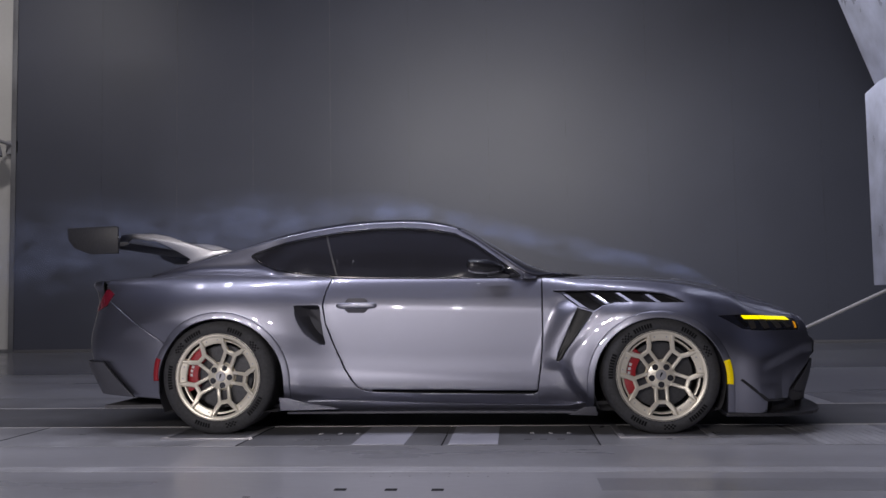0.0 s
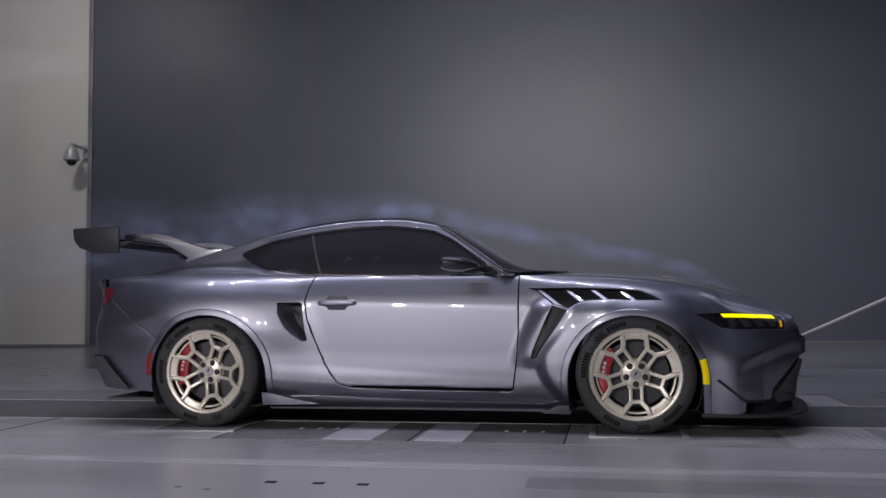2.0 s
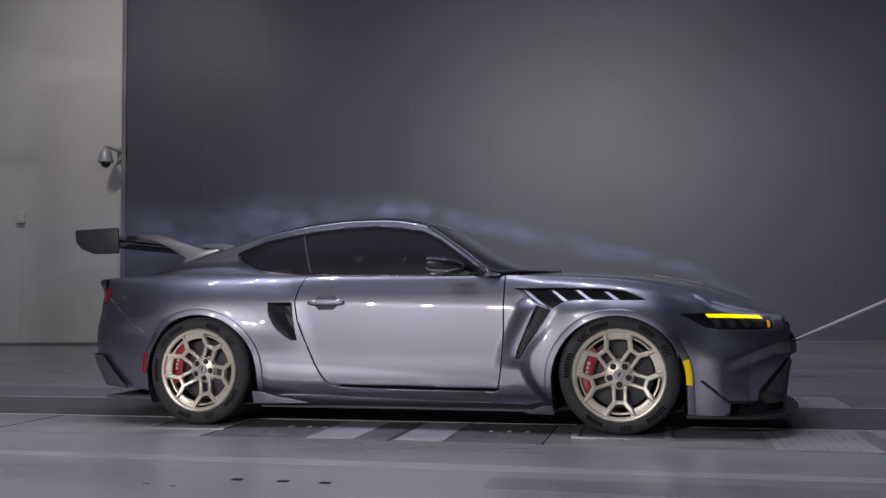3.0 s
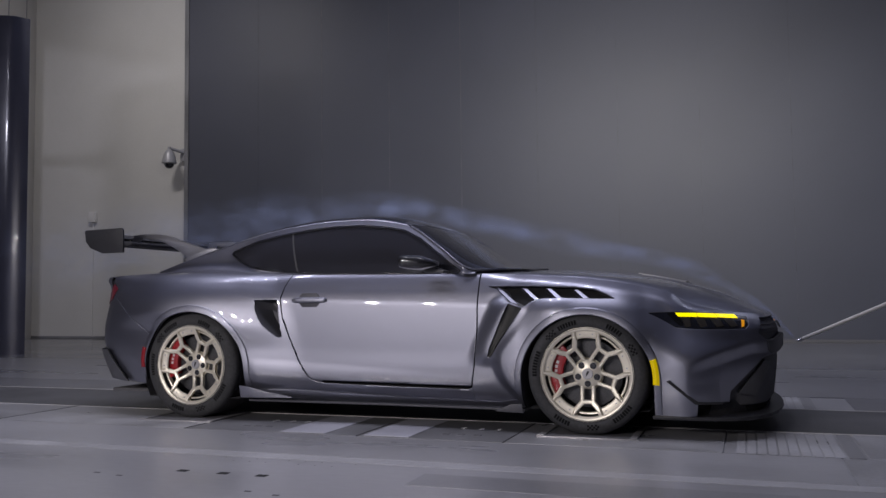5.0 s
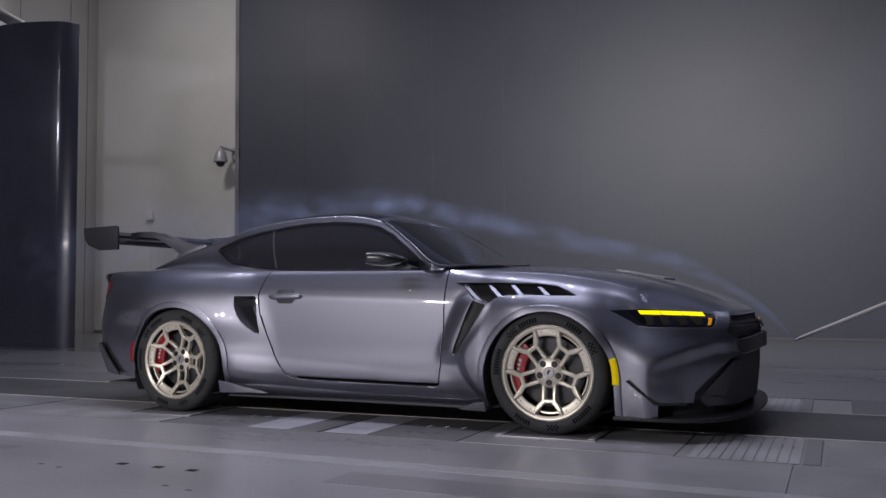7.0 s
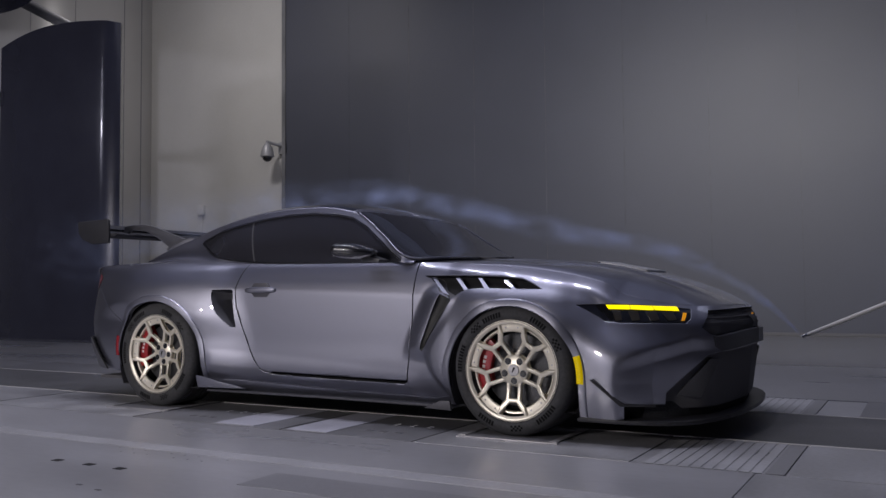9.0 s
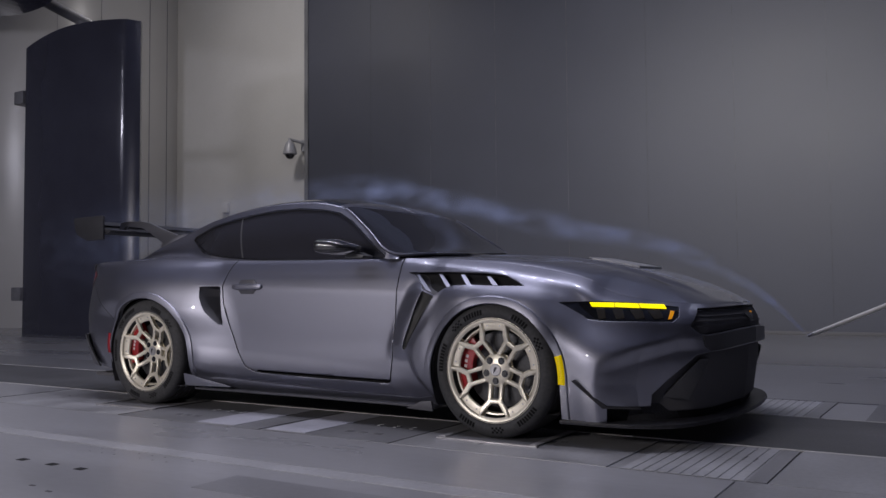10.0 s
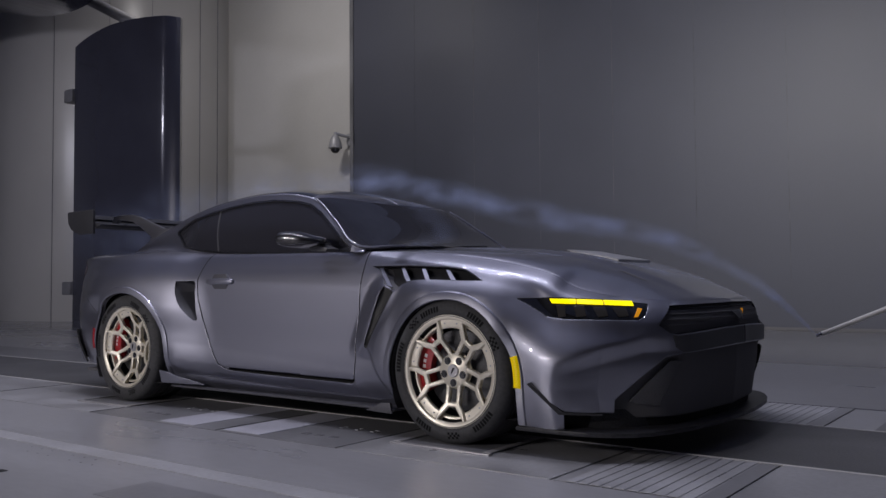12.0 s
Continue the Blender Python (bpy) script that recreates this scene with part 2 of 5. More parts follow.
def rounded(poly, steps=5):
    """A closed outline through the same corners, softened."""
    q = np.array(poly, float)
    out = []
    n = len(q)
    for i in range(n):
        p0, p1, p2, p3 = q[i - 1], q[i], q[(i + 1) % n], q[(i + 2) % n]
        for k in range(steps):
            t = k / steps
            out.append(tuple(0.5 * (2 * p1 + (p2 - p0) * t + (2 * p0 - 5 * p1 + 4 * p2 - p3) * t * t + (3 * p1 - p0 - 3 * p2 + p3) * t**3)))
    return out


def patch(P, keep, u0, u1, nu, v0, v1, nv):
    """Vertices and faces of the part of the surface P(u, v) where keep(points, u, v) is positive, with clean edges."""
    U, V = np.meshgrid(np.linspace(u0, u1, nu), np.linspace(v0, v1, nv), indexing="ij")
    S = keep(P(U, V), U, V)
    S = np.where(np.abs(S) < 1e-6, 1e-6, S)
    uv, faces, ids, cuts = [], [], {}, []

    def corner(i, j):
        k = (i, j)
        if k not in ids:
            ids[k] = len(uv)
            uv.append((U[i, j], V[i, j]))
        return ids[k]

    def cross(a, b):
        k = (min(a, b), max(a, b))
        if k not in ids:
            ids[k] = len(uv)
            cuts.append((len(uv), k[0], k[1]))
            uv.append((0, 0))
        return ids[k]
    pos = S > 0
    cnt = pos[:-1, :-1].astype(int) + pos[1:, :-1] + pos[1:, 1:] + pos[:-1, 1:]
    for i, j in zip(*np.nonzero(cnt)):
        c = ((i, j), (i + 1, j), (i + 1, j + 1), (i, j + 1))
        if cnt[i, j] == 4:
            faces.append([corner(*k) for k in c])
            continue
        f = []
        for k in range(4):
            a, b = c[k], c[(k + 1) % 4]
            if pos[a]:
                f.append(corner(*a))
            if pos[a] != pos[b]:
                f.append(cross(a, b))
        if len(f) > 2:
            faces.append(f)
    uv = np.array(uv, float).reshape(-1, 2)
    if cuts:
        n = np.array([c[0] for c in cuts])
        A = np.array([(U[c[1]], V[c[1]], S[c[1]]) for c in cuts])
        B = np.array([(U[c[2]], V[c[2]], S[c[2]]) for c in cuts])
        for _ in range(4):
            t = np.clip(A[:, 2] / (A[:, 2] - B[:, 2]), 0.02, 0.98)
            m = A[:, :2] + (B[:, :2] - A[:, :2]) * t[:, None]
            s = keep(P(m[:, 0], m[:, 1]), m[:, 0], m[:, 1])
            same = (s > 0) == (A[:, 2] > 0)
            s = np.where(np.abs(s) < 1e-9, 1e-9, s)
            A = np.where(same[:, None], np.column_stack([m, s]), A)
            B = np.where(same[:, None], B, np.column_stack([m, s]))
        uv[n] = m
    return P(uv[:, 0], uv[:, 1]), faces


def outward(v, f, centre):
    """Turns the faces away from a point."""
    tot = 0.0
    for q in f[:: max(1, len(f) // 200)]:
        a, b, c = v[q[0]], v[q[1]], v[q[2]]
        tot += np.dot(np.cross(b - a, c - a), (a + b + c) / 3 - np.array(centre))
    return f if tot > 0 else [q[::-1] for q in f]


def both_sides(v, f):
    """The near half and its mirror image in one mesh, welded along the middle."""
    w = v * np.array([1, -1, 1])
    n = len(v)
    vv = np.vstack([v, w])
    ff = f + [[i + n for i in q[::-1]] for q in f]
    remap = np.arange(2 * n)
    for i in np.nonzero(np.abs(v[:, 1]) < 1e-4)[0]:
        remap[i + n] = i
    return vv, [[int(remap[i]) for i in q] for q in ff]

# ---- the hall ----
WALL_Y, EDGE_X, TOP = 16.25, -9.87, 9.0
floor = tagged(part("floor", box_bm(-24, 16, -5, 20, -0.3, -0.006), FLOOR), "grey smooth wind tunnel floor with joints", "floor", kind="structure")


def slab(name, x0, x1, y0, y1, material, label, top=0.0, thick=0.02, bevel=0.0015):
    ob = part(name, box_bm(x0, x1, y0, y1, top - thick, top, bevel), material, floor, label, auto=5)
    return ob


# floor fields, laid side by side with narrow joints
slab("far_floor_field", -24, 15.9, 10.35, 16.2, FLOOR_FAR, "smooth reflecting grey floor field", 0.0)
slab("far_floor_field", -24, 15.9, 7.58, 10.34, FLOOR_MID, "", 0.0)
slab("road_belt", -24, 15.9, 5.66, 6.75, BELT, "black centre belt under the car", 0.0)
for a, b, mat, nm in ((-24, -3.165, PLATE, "floor_plate"), (-3.155, -1.62, PLATE, "floor_plate"), (-1.61, -0.44, PLATE_DARK, "floor_plate"), (2.26, 3.9, PLATE, "floor_plate"), (3.91, 15.9, PLATE_DARK, "floor_plate")):
    slab(nm, a, b, 4.87, 5.65, mat, "", 0.0)
slab("floor_plate", -0.43, 0.44, 4.87, 5.65, PLATE_DARK, "", 0.0)
slab("floor_plate", 0.45, 1.59, 4.87, 5.65, PLATE, "", 0.0)
for a, b, mat in ((-24, 1.5, PLATE_DARK), (2.4, 15.9, PLATE_DARK)):
    slab("floor_plate", a, b, 6.76, 7.57, mat, "", 0.0)
slab("floor_strip", -24, 2.13, 4.23, 4.86, FLOOR, "grey floor strip beside the balance", 0.0)
slab("floor_strip", 2.14, 15.9, 4.23, 4.86, PLATE, "", 0.0)
slab("seam_strip", -24, 15.9, 4.11, 4.225, STRIP, "pale seam strip in the floor", 0.0)
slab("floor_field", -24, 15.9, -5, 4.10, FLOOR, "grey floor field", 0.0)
for y0, y1, xs in ((4.88, 5.64, 1.6), (6.77, 7.56, 1.51)):
    slab("grate_base", xs, xs + 0.645, y0, y1, PLATE, "", -0.0025, 0.003, 0.0)
    for i in range(10):
        slab("grate_slat", xs + 0.055 + i * 0.051, xs + 0.097 + i * 0.051, y0, y1, STRIP, "", 0.0, 0.03)
    slab("grate_frame", xs + 0.57, xs + 0.645, y0, y1, PATCH, "", 0.0, 0.03)
# pale rails along the belt, dark joints between the plates and bolt heads on them
for y in (5.645, 6.752):
    slab("belt_rail", -24, 15.9, y, y + 0.012, PALE_BOX, "thin pale rail beside the belt", 0.003)
for x, y0, y1 in ((-3.16, 4.87, 5.65), (-0.435, 4.88, 5.28), (0.447, 4.87, 5.64), (-1.615, 4.87, 5.64)):
    slab("plate_joint", x - 0.004, x + 0.004, y0, y1, SEAM, "", 0.0015, 0.003, 0.0)
for x in (-1.22, -1.10, -0.99, 0.08, 0.19, 0.30):
    for y in (5.30, 5.34):
        slab("bolt_head", x - 0.012, x + 0.012, y - 0.008, y + 0.008, STRIP, "", 0.003, 0.003, 0.001)
# bright inset plates under the sill and a dark patch plate
slab("inset_plate", -0.95, -0.65, 4.90, 5.62, INSET, "", 0.003)
slab("inset_plate", -0.40, -0.12, 4.90, 5.62, INSET, "", 0.003)
slab("patch_plate", 0.34, 1.9, 3.70, 3.95, PATCH, "dark rectangular patch plate", 0.002)
for x in (-0.77, -0.55, -0.35):
    slab("floor_slot", x - 0.026, x + 0.026, 3.685, 3.725, SEAM, "", 0.002)
for x in (-1.29, -1.21, -1.13, 0.05, 0.14, 0.24):
    slab("floor_slot", x - 0.022, x + 0.022, 5.05, 5.09, PIT, "", 0.002)
for i in range(9):
    for j in range(2):
        if (i * 7 + j * 3) % 4:
            slab("floor_hole", -0.78 + i * 0.09, -0.771 + i * 0.09, 3.99 + j * 0.07, 3.998 + j * 0.07, PLATE_DARK, "", 0.0015)
for x, y in ((-1.15, 3.55), (-1.0, 3.52), (-0.25, 3.4), (-0.1, 3.37)):
    slab("floor_slot", x, x + 0.03, y, y + 0.015, PIT, "", 0.002)

# dark cladding of the back wall: panels side by side
wall_north = tagged(part("wall_north", box_bm(EDGE_X + 0.02, 16, WALL_Y + 0.06, WALL_Y + 0.4, 0, TOP), WALL_DARK), "dark grey panelled back wall", "wall", kind="structure")
edges = [EDGE_X, -8.10, -6.57, -5.04, -3.51, -1.98, -0.46, 1.0, 2.52, 4.08, 5.66, 7.2, 8.7, 10.2, 11.7, 13.2, 14.7, 16.0]
for i, (a, b) in enumerate(zip(edges, edges[1:])):
    part("wall_panel", box_bm(a + 0.001, b - 0.001, WALL_Y + 0.001 * (i % 3), WALL_Y + 0.058, 0.03, TOP, 0.0015), WALL_DARK, wall_north, auto=5)
for a in edges[1:-1]:
    # joints in the dim stretch of wall take the tone with sheen
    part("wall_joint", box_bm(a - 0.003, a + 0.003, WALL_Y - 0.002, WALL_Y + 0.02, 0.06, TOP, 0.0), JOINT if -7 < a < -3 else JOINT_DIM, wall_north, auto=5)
part("edge_strip", box_bm(EDGE_X - 0.10, EDGE_X - 0.002, WALL_Y - 0.02, WALL_Y + 0.10, 0, TOP, 0.006), PLATE_DARK, wall_north, "dark edge strip at the wall's end")
part("edge_bead", box_bm(EDGE_X - 0.012, EDGE_X + 0.012, WALL_Y - 0.03, WALL_Y - 0.021, 0, TOP, 0.003), PLATE_DARK, wall_north)
part("skirting", box_bm(EDGE_X, 16, WALL_Y - 0.02, WALL_Y - 0.002, 0, 0.05, 0.004), PIT, wall_north)
wall_light = tagged(part("wall_north_light", box_bm(-24, EDGE_X - 0.1, WALL_Y + 0.1, WALL_Y + 0.4, 0, TOP), WALL_LIGHT), "light grey painted wall beyond the dark cladding", "wall", kind="structure")
part("skirting", box_bm(-24, EDGE_X - 0.1, WALL_Y + 0.085, WALL_Y + 0.098, 0, 0.06, 0.004), PLATE_DARK, wall_light)
wall_west = tagged(part("wall_west", box_bm(-24.3, -24, -5, 20, 0, TOP), WALL_LIGHT), "light grey end wall", "wall", kind="structure")
# unseen wall, kept dark so the car's nose mirrors nothing bright
wall_east = tagged(part("wall_east", box_bm(16, 16.3, -5, 20, 0, TOP), PLATE_DARK), "unseen end wall, dark for the nose to mirror", "wall", kind="structure")
# unseen wall; its pale stretch is a reflector sized for the car's flank
wall_south = tagged(part("wall_south", box_bm(-24, 16, -5.3, -5, 2.8, TOP), WALL_DARK), "unseen wall behind the walk, dark above a light reflecting dado", "wall", kind="structure")
part("dado", box_bm(-24, -15, -5.3, -4.98, 0, 2.8), WALL_DARK, wall_south, "dark lower wall")
part("dado", box_bm(2.4, 16, -5.3, -4.98, 0, 2.8), WALL_DARK, wall_south, "dark lower wall")
part("dado", box_bm(-15, 2.4, -5.3, -4.98, 0, 2.8), REFLECTOR_WHITE, wall_south, "unseen pale lower wall, added for the paint to mirror")
ceiling = tagged(part("ceiling", box_bm(-24, 16, -5, 17, TOP, TOP + 0.3), CEILING), "blue-grey ceiling", "ceiling", kind="structure")

# ---- the car's shape ----
CAR = thing("sports_car", "low silver-violet sports coupe with rear wing standing on floor pads", "car", at=pose(-0.506, 6.21, 0))
X_KEYS = [-2.42, -2.40, -2.31, -2.1, -1.72, -1.36, -1.0, -0.65, 0.0, 0.62, 0.95, 1.36, 1.72, 1.94, 2.14, 2.33, 2.40]
Y_KEYS = [0, 0.40, 0.667, 0.818, 0.914, 0.925, 0.89, 0.86, 0.85, 0.856, 0.885, 0.92, 0.935, 0.915, 0.775, 0.54, 0]
Z_ROWS = [
    [0.24, 0.24, 0.24, 0.24, 0.22, 0.2, 0.18, 0.15, 0.14, 0.14, 0.13, 0.12, 0.12, 0.12, 0.12, 0.12, 0.12],
    [0.42, 0.42, 0.42, 0.40, 0.38, 0.36, 0.33, 0.29, 0.28, 0.28, 0.28, 0.28, 0.26, 0.25, 0.25, 0.25, 0.25],
    [0.60, 0.60, 0.60, 0.60, 0.57, 0.55, 0.53, 0.50, 0.48, 0.48, 0.48, 0.48, 0.46, 0.42, 0.40, 0.40, 0.40],
    [0.81, 0.81, 0.81, 0.81, 0.80, 0.79, 0.785, 0.78, 0.77, 0.765, 0.75, 0.71, 0.64, 0.56, 0.53, 0.52, 0.52],
    [0.90, 0.90, 0.90, 0.91, 0.915, 0.915, 0.90, 0.88, 0.865, 0.857, 0.84, 0.80, 0.73, 0.65, 0.605, 0.59, 0.59],
    [0.95, 0.95, 0.95, 0.962, 0.975, 0.978, 0.960, 0.94, 0.925, 0.918, 0.893, 0.856, 0.788, 0.708, 0.658, 0.642, 0.645],
    [0.978, 0.978, 0.978, 0.99, 1.003, 1.01, 0.992, 0.967, 0.953, 0.946, 0.926, 0.898, 0.833, 0.760, 0.702, 0.680, 0.677],
]
OFF_ROWS = [
    [-0.12, -0.12, -0.10, -0.05, -0.03, -0.03, -0.05, -0.07, -0.08, -0.07, -0.05, -0.02, 0.0, 0.0, 0.0, 0.0, 0.0],
    [-0.03, -0.03, -0.02, -0.01, 0.0, 0.0, 0.0, 0.0, 0.0, 0.0, 0.0, 0.0, 0.02, 0.02, 0.02, 0.02, 0.02],
    [0.0, 0.0, 0.0, 0.0, 0.0, 0.0, 0.0, 0.0, 0.002, 0.002, 0.0, 0.0, 0.0, 0.01, 0.035, 0.04, 0.035],
    [-0.05, -0.05, -0.04, -0.02, -0.02, -0.02, -0.015, -0.008, -0.006, -0.008, -0.02, -0.03, -0.035, -0.026, 0.016, 0.030, 0.033],
    [-0.03, -0.03, -0.04, -0.05, -0.065, -0.07, -0.050, -0.025, -0.020, -0.020, -0.032, -0.046, -0.047, -0.040, 0.010, 0.028, 0.030],
    [-0.005, -0.005, -0.02, -0.07, -0.13, -0.145, -0.10, -0.048, -0.036, -0.037, -0.052, -0.062, -0.072, -0.072, -0.022, 0.002, 0.004],
    [-0.01, -0.01, -0.03, -0.12, -0.23, -0.27, -0.18, -0.075, -0.05, -0.055, -0.10, -0.130, -0.145, -0.15, -0.085, -0.035, -0.03],
]
STATIONS = np.arange(len(X_KEYS))
fx, fy = spl(STATIONS, X_KEYS), spl(STATIONS, Y_KEYS)
fz, fo = [spl(STATIONS, r) for r in Z_ROWS], [spl(STATIONS, r) for r in OFF_ROWS]
FRONT, REAR = (1.355, 0.322, 0.355), (-1.36, 0.352, 0.366)
# openings of the wheel arches: middle, height, radius
ARCH_FRONT, ARCH_REAR = (1.346, 0.304, 0.384), (-1.345, 0.321, 0.400)


def rows_at(values, v):
    a = np.stack(values)
    top = len(values) - 1
    t = np.clip(v, 0, 1) * top
    i = np.clip(np.floor(t).astype(int), 0, top - 1)
    t = t - i

    def at(k):
        return np.take_along_axis(a, np.clip(k, 0, top)[None], 0)[0]
    p0, p1, p2, p3 = at(i - 1), at(i), at(i + 1), at(i + 2)
    m1, m2 = (p2 - p0) / 2, (p3 - p1) / 2
    return (2 * t**3 - 3 * t**2 + 1) * p1 + (t**3 - 2 * t**2 + t) * m1 + (3 * t**2 - 2 * t**3) * p2 + (t**3 - t**2) * m2


gill_back = spl([0.10, 0.30, 0.437, 0.48, 0.625, 0.755, 0.80], [0.74, 0.735, 0.74, 0.751, 0.816, 0.875, 0.90])
gill_line = spl([0.10, 0.20, 0.30, 0.43, 0.60, 0.75, 0.80], [0.96, 0.88, 0.80, 0.762, 0.875, 0.975, 1.02])


def kink(t, soft=0.006):
    """Zero below, rising straight above, with a small rounding."""
    return soft * np.logaddexp(0, t / soft)


def flare(x, z):
    """Wheel arch flares, the waist crease and the low line of the flank."""
    rf = np.hypot(x - FRONT[0], z - FRONT[1])
    edge = gill_line(z)
    back = sstep(0.84, 0.76, z) * sstep(1.34, 1.20, x)
    # the skin swells out ahead of the gill, runs flat under it and swells again to the arch, less so towards the foot
    first = (0.40 + 0.27 * sstep(0.45, 0.74, z)) * sstep(0.36, 0.46, z)
    thin = (1 - sstep(0.95, 1.20, x)) * (0.30 + 0.20 * (1 - sstep(0.12, 0.42, z)))
    full = (1 - 0.15 * sstep(0.44, 0.60, rf)) * (1 - thin)
    f_back = first * sstep(gill_back(z) - 0.15, gill_back(z) + 0.012, x) + np.maximum(full - first, 0.0) * sstep(edge - 0.012, edge + 0.09, x)
    f = 0.105 * (1 - 0.7 * sstep(0.70, 0.90, z)) * ((1 - back) * (1 - sstep(0.38, 0.74 - 0.14 * sstep(1.45, 1.7, x), rf)) * sstep(0.80, 1.1, x) + back * f_back)
    scoop = 0.016 * sstep(0.70, 0.88, x) * (1 - sstep(edge - 0.03, edge + 0.01, x)) * sstep(0.40, 0.55, z) * (1 - sstep(0.76, 0.84, z))
    rr = np.hypot(x - REAR[0], z - REAR[1])
    f = f - scoop + 0.065 * (1 - sstep(0.40, 0.84, rr)) * (1 - 0.9 * sstep(-1.45, -1.72, x) * (1 - sstep(0.58, 0.74, z))) * (1 - 0.35 * sstep(-1.25, -0.98, x) * (1 - sstep(0.45, 0.65, z)))
    mid = sstep(-1.0, -0.75, x) * (1 - sstep(0.85, 1.0, x))
    f = f - 0.20 * kink(z - (0.774 - 0.036 * x), 0.004) * mid
    low = sstep(-0.95, -0.85, x) * (1 - sstep(0.62, 0.76, x))
    # ahead of the wheel the skin runs straight to an arrow-shaped edge and folds inwards there
    past = kink(x - (1.895 + 0.10 * np.abs(z - 0.30)), 0.004)
    crest = np.clip(0.455 + 0.317 * (x - 1.96), 0.44, 0.535)
    straight = 0.072 - 0.40 * np.minimum(past, 0.16) * (1 - sstep(crest - 0.085, crest + 0.008, z))
    straight = straight - (0.012 + 0.028 * (1 - sstep(0.2, 0.5, z))) * (1 - sstep(1.76, 2.0, x))
    ahead = (1 - sstep(0.40, 0.70, z)) * sstep(1.60, 1.72, x)
    f = f + (straight - f) * ahead
    return f + 0.11 * np.minimum(kink(0.352 - 0.062 * x - z, 0.004), 0.10) * low


def W(u, v, out=0.0):
    """The car's outer skin on its near side: u runs from the tail's middle round the flank to the nose's middle, v upwards."""
    u, v = np.broadcast_arrays(np.asarray(u, float), np.asarray(v, float))
    z = rows_at([f(u) for f in fz], v)
    o = rows_at([f(u) for f in fo], v)
    x, y = fx(u), fy(u)
    tx, ty = fx(u + 0.01) - fx(u - 0.01), fy(u + 0.01) - fy(u - 0.01)
    n = np.hypot(tx, ty) + 1e-9
    nx, ny = -ty / n, tx / n
    o = o + flare(x, z) * np.clip(ny, 0, 1) + out
    return np.stack([x + nx * o, -np.maximum(y + ny * o, 0), z], -1)


U_TAB = np.linspace(1, 16, 1501)
X_TAB = fx(U_TAB)


def uv_of(x, z):
    x, z = np.asarray(x, float), np.asarray(z, float)
    u = np.interp(x, X_TAB, U_TAB)
    lo, hi = np.zeros(u.shape), np.ones(u.shape)
    zs = [f(u) for f in fz]
    for _ in range(22):
        m = (lo + hi) / 2
        up = rows_at(zs, m) < z
        lo, hi = np.where(up, m, lo), np.where(up, hi, m)
    return u, (lo + hi) / 2


def side(x, z, out=0.0):
    """The skin's point at a place along the car and a height."""
    u, v = uv_of(x, z)
    return W(u, v, out)


def arches(p, grow=0.0):
    """Positive outside both wheel arches."""
    d = []
    for cx, cz, r in (ARCH_FRONT, ARCH_REAR):
        a = np.hypot(p[..., 0] - cx, p[..., 2] - cz) - r - grow
        b = np.maximum(np.abs(p[..., 0] - cx) - r - grow, p[..., 2] - cz)
        d.append(np.minimum(a, b))
    return np.minimum(*d)


DOOR = [(0.668, 0.99), (0.668, 0.84), (0.664, 0.60), (0.648, 0.40), (0.625, 0.245), (0.60, 0.234), (0.06, 0.240), (-0.36, 0.252), (-0.42, 0.258), (-0.46, 0.27), (-0.494, 0.288), (-0.53, 0.335), (-0.567, 0.393), (-0.64, 0.554), (-0.69, 0.685), (-0.71, 0.80), (-0.695, 0.88), (-0.655, 0.99)]
INTAKE = [(-0.884, 0.796), (-0.74, 0.796), (-0.728, 0.786), (-0.718, 0.70), (-0.70, 0.60), (-0.686, 0.548), (-0.721, 0.55), (-0.778, 0.59), (-0.82, 0.63), (-0.85, 0.672), (-0.876, 0.73)]
LOUVRE = [(0.728, 0.862), (1.01, 0.859), (1.277, 0.847), (1.397, 0.832), (1.472, 0.801), (1.515, 0.778), (1.384, 0.779), (1.209, 0.786), (1.10, 0.784), (1.03, 0.768), (0.972, 0.733), (0.873, 0.765), (0.779, 0.846)]
GILL = [(0.875, 0.755), (0.965, 0.724), (0.894, 0.624), (0.813, 0.513), (0.772, 0.445), (0.752, 0.430), (0.740, 0.437), (0.751, 0.48), (0.816, 0.625)]
HEAD_U = [(11.93, 0.695), (12.6, 0.700), (13.4, 0.694), (14.0, 0.684), (14.50, 0.668), (14.40, 0.62), (14.28, 0.598), (13.6, 0.600), (13.0, 0.602), (12.55, 0.612), (12.25, 0.650)]
GRILLE_U = [(14.84, 0.660), (16.2, 0.668), (16.2, 0.556), (15.6, 0.549), (14.82, 0.532), (14.70, 0.540), (14.56, 0.574), (14.60, 0.59)]
INTAKE_U = [(13.85, 0.165), (13.86, 0.25), (14.66, 0.436), (14.90, 0.448), (16.2, 0.468), (16.2, 0.165)]


def on_u(p, u, poly):
    """Distance in metres to an outline given in u and height, for the nose."""
    s = 0.22
    return inside(u * s, p[..., 2], [(a * s, b) for a, b in poly])


def panel(name, keep, u0, u1, nu, nv, material, label="", v0=0.0, v1=1.0, out=0.0, whole=False, solid=0.012, parent=None):
    P = lambda u, v: W(u, v, out)
    v, f = patch(P, keep, u0, u1, nu, v0, v1, nv)
    f = outward(v, f, ((fx((u0 + u1) / 2)) * 0.8, 0.0, 0.5))
    obs = []
    if whole:
        vv, ff = both_sides(v, f)
        obs.append(finish(name, vv, ff, material, parent or CAR, label, solid=solid, auto=50, rim=SEAM))
    else:
        obs.append(finish(name, v, f, material, parent or CAR, label, solid=solid, auto=50, rim=SEAM))
        obs.append(finish(name, v * np.array([1, -1, 1]), [q[::-1] for q in f], material, parent or CAR, label, solid=solid, auto=50, rim=SEAM))
    return obs


GAP = 0.0028
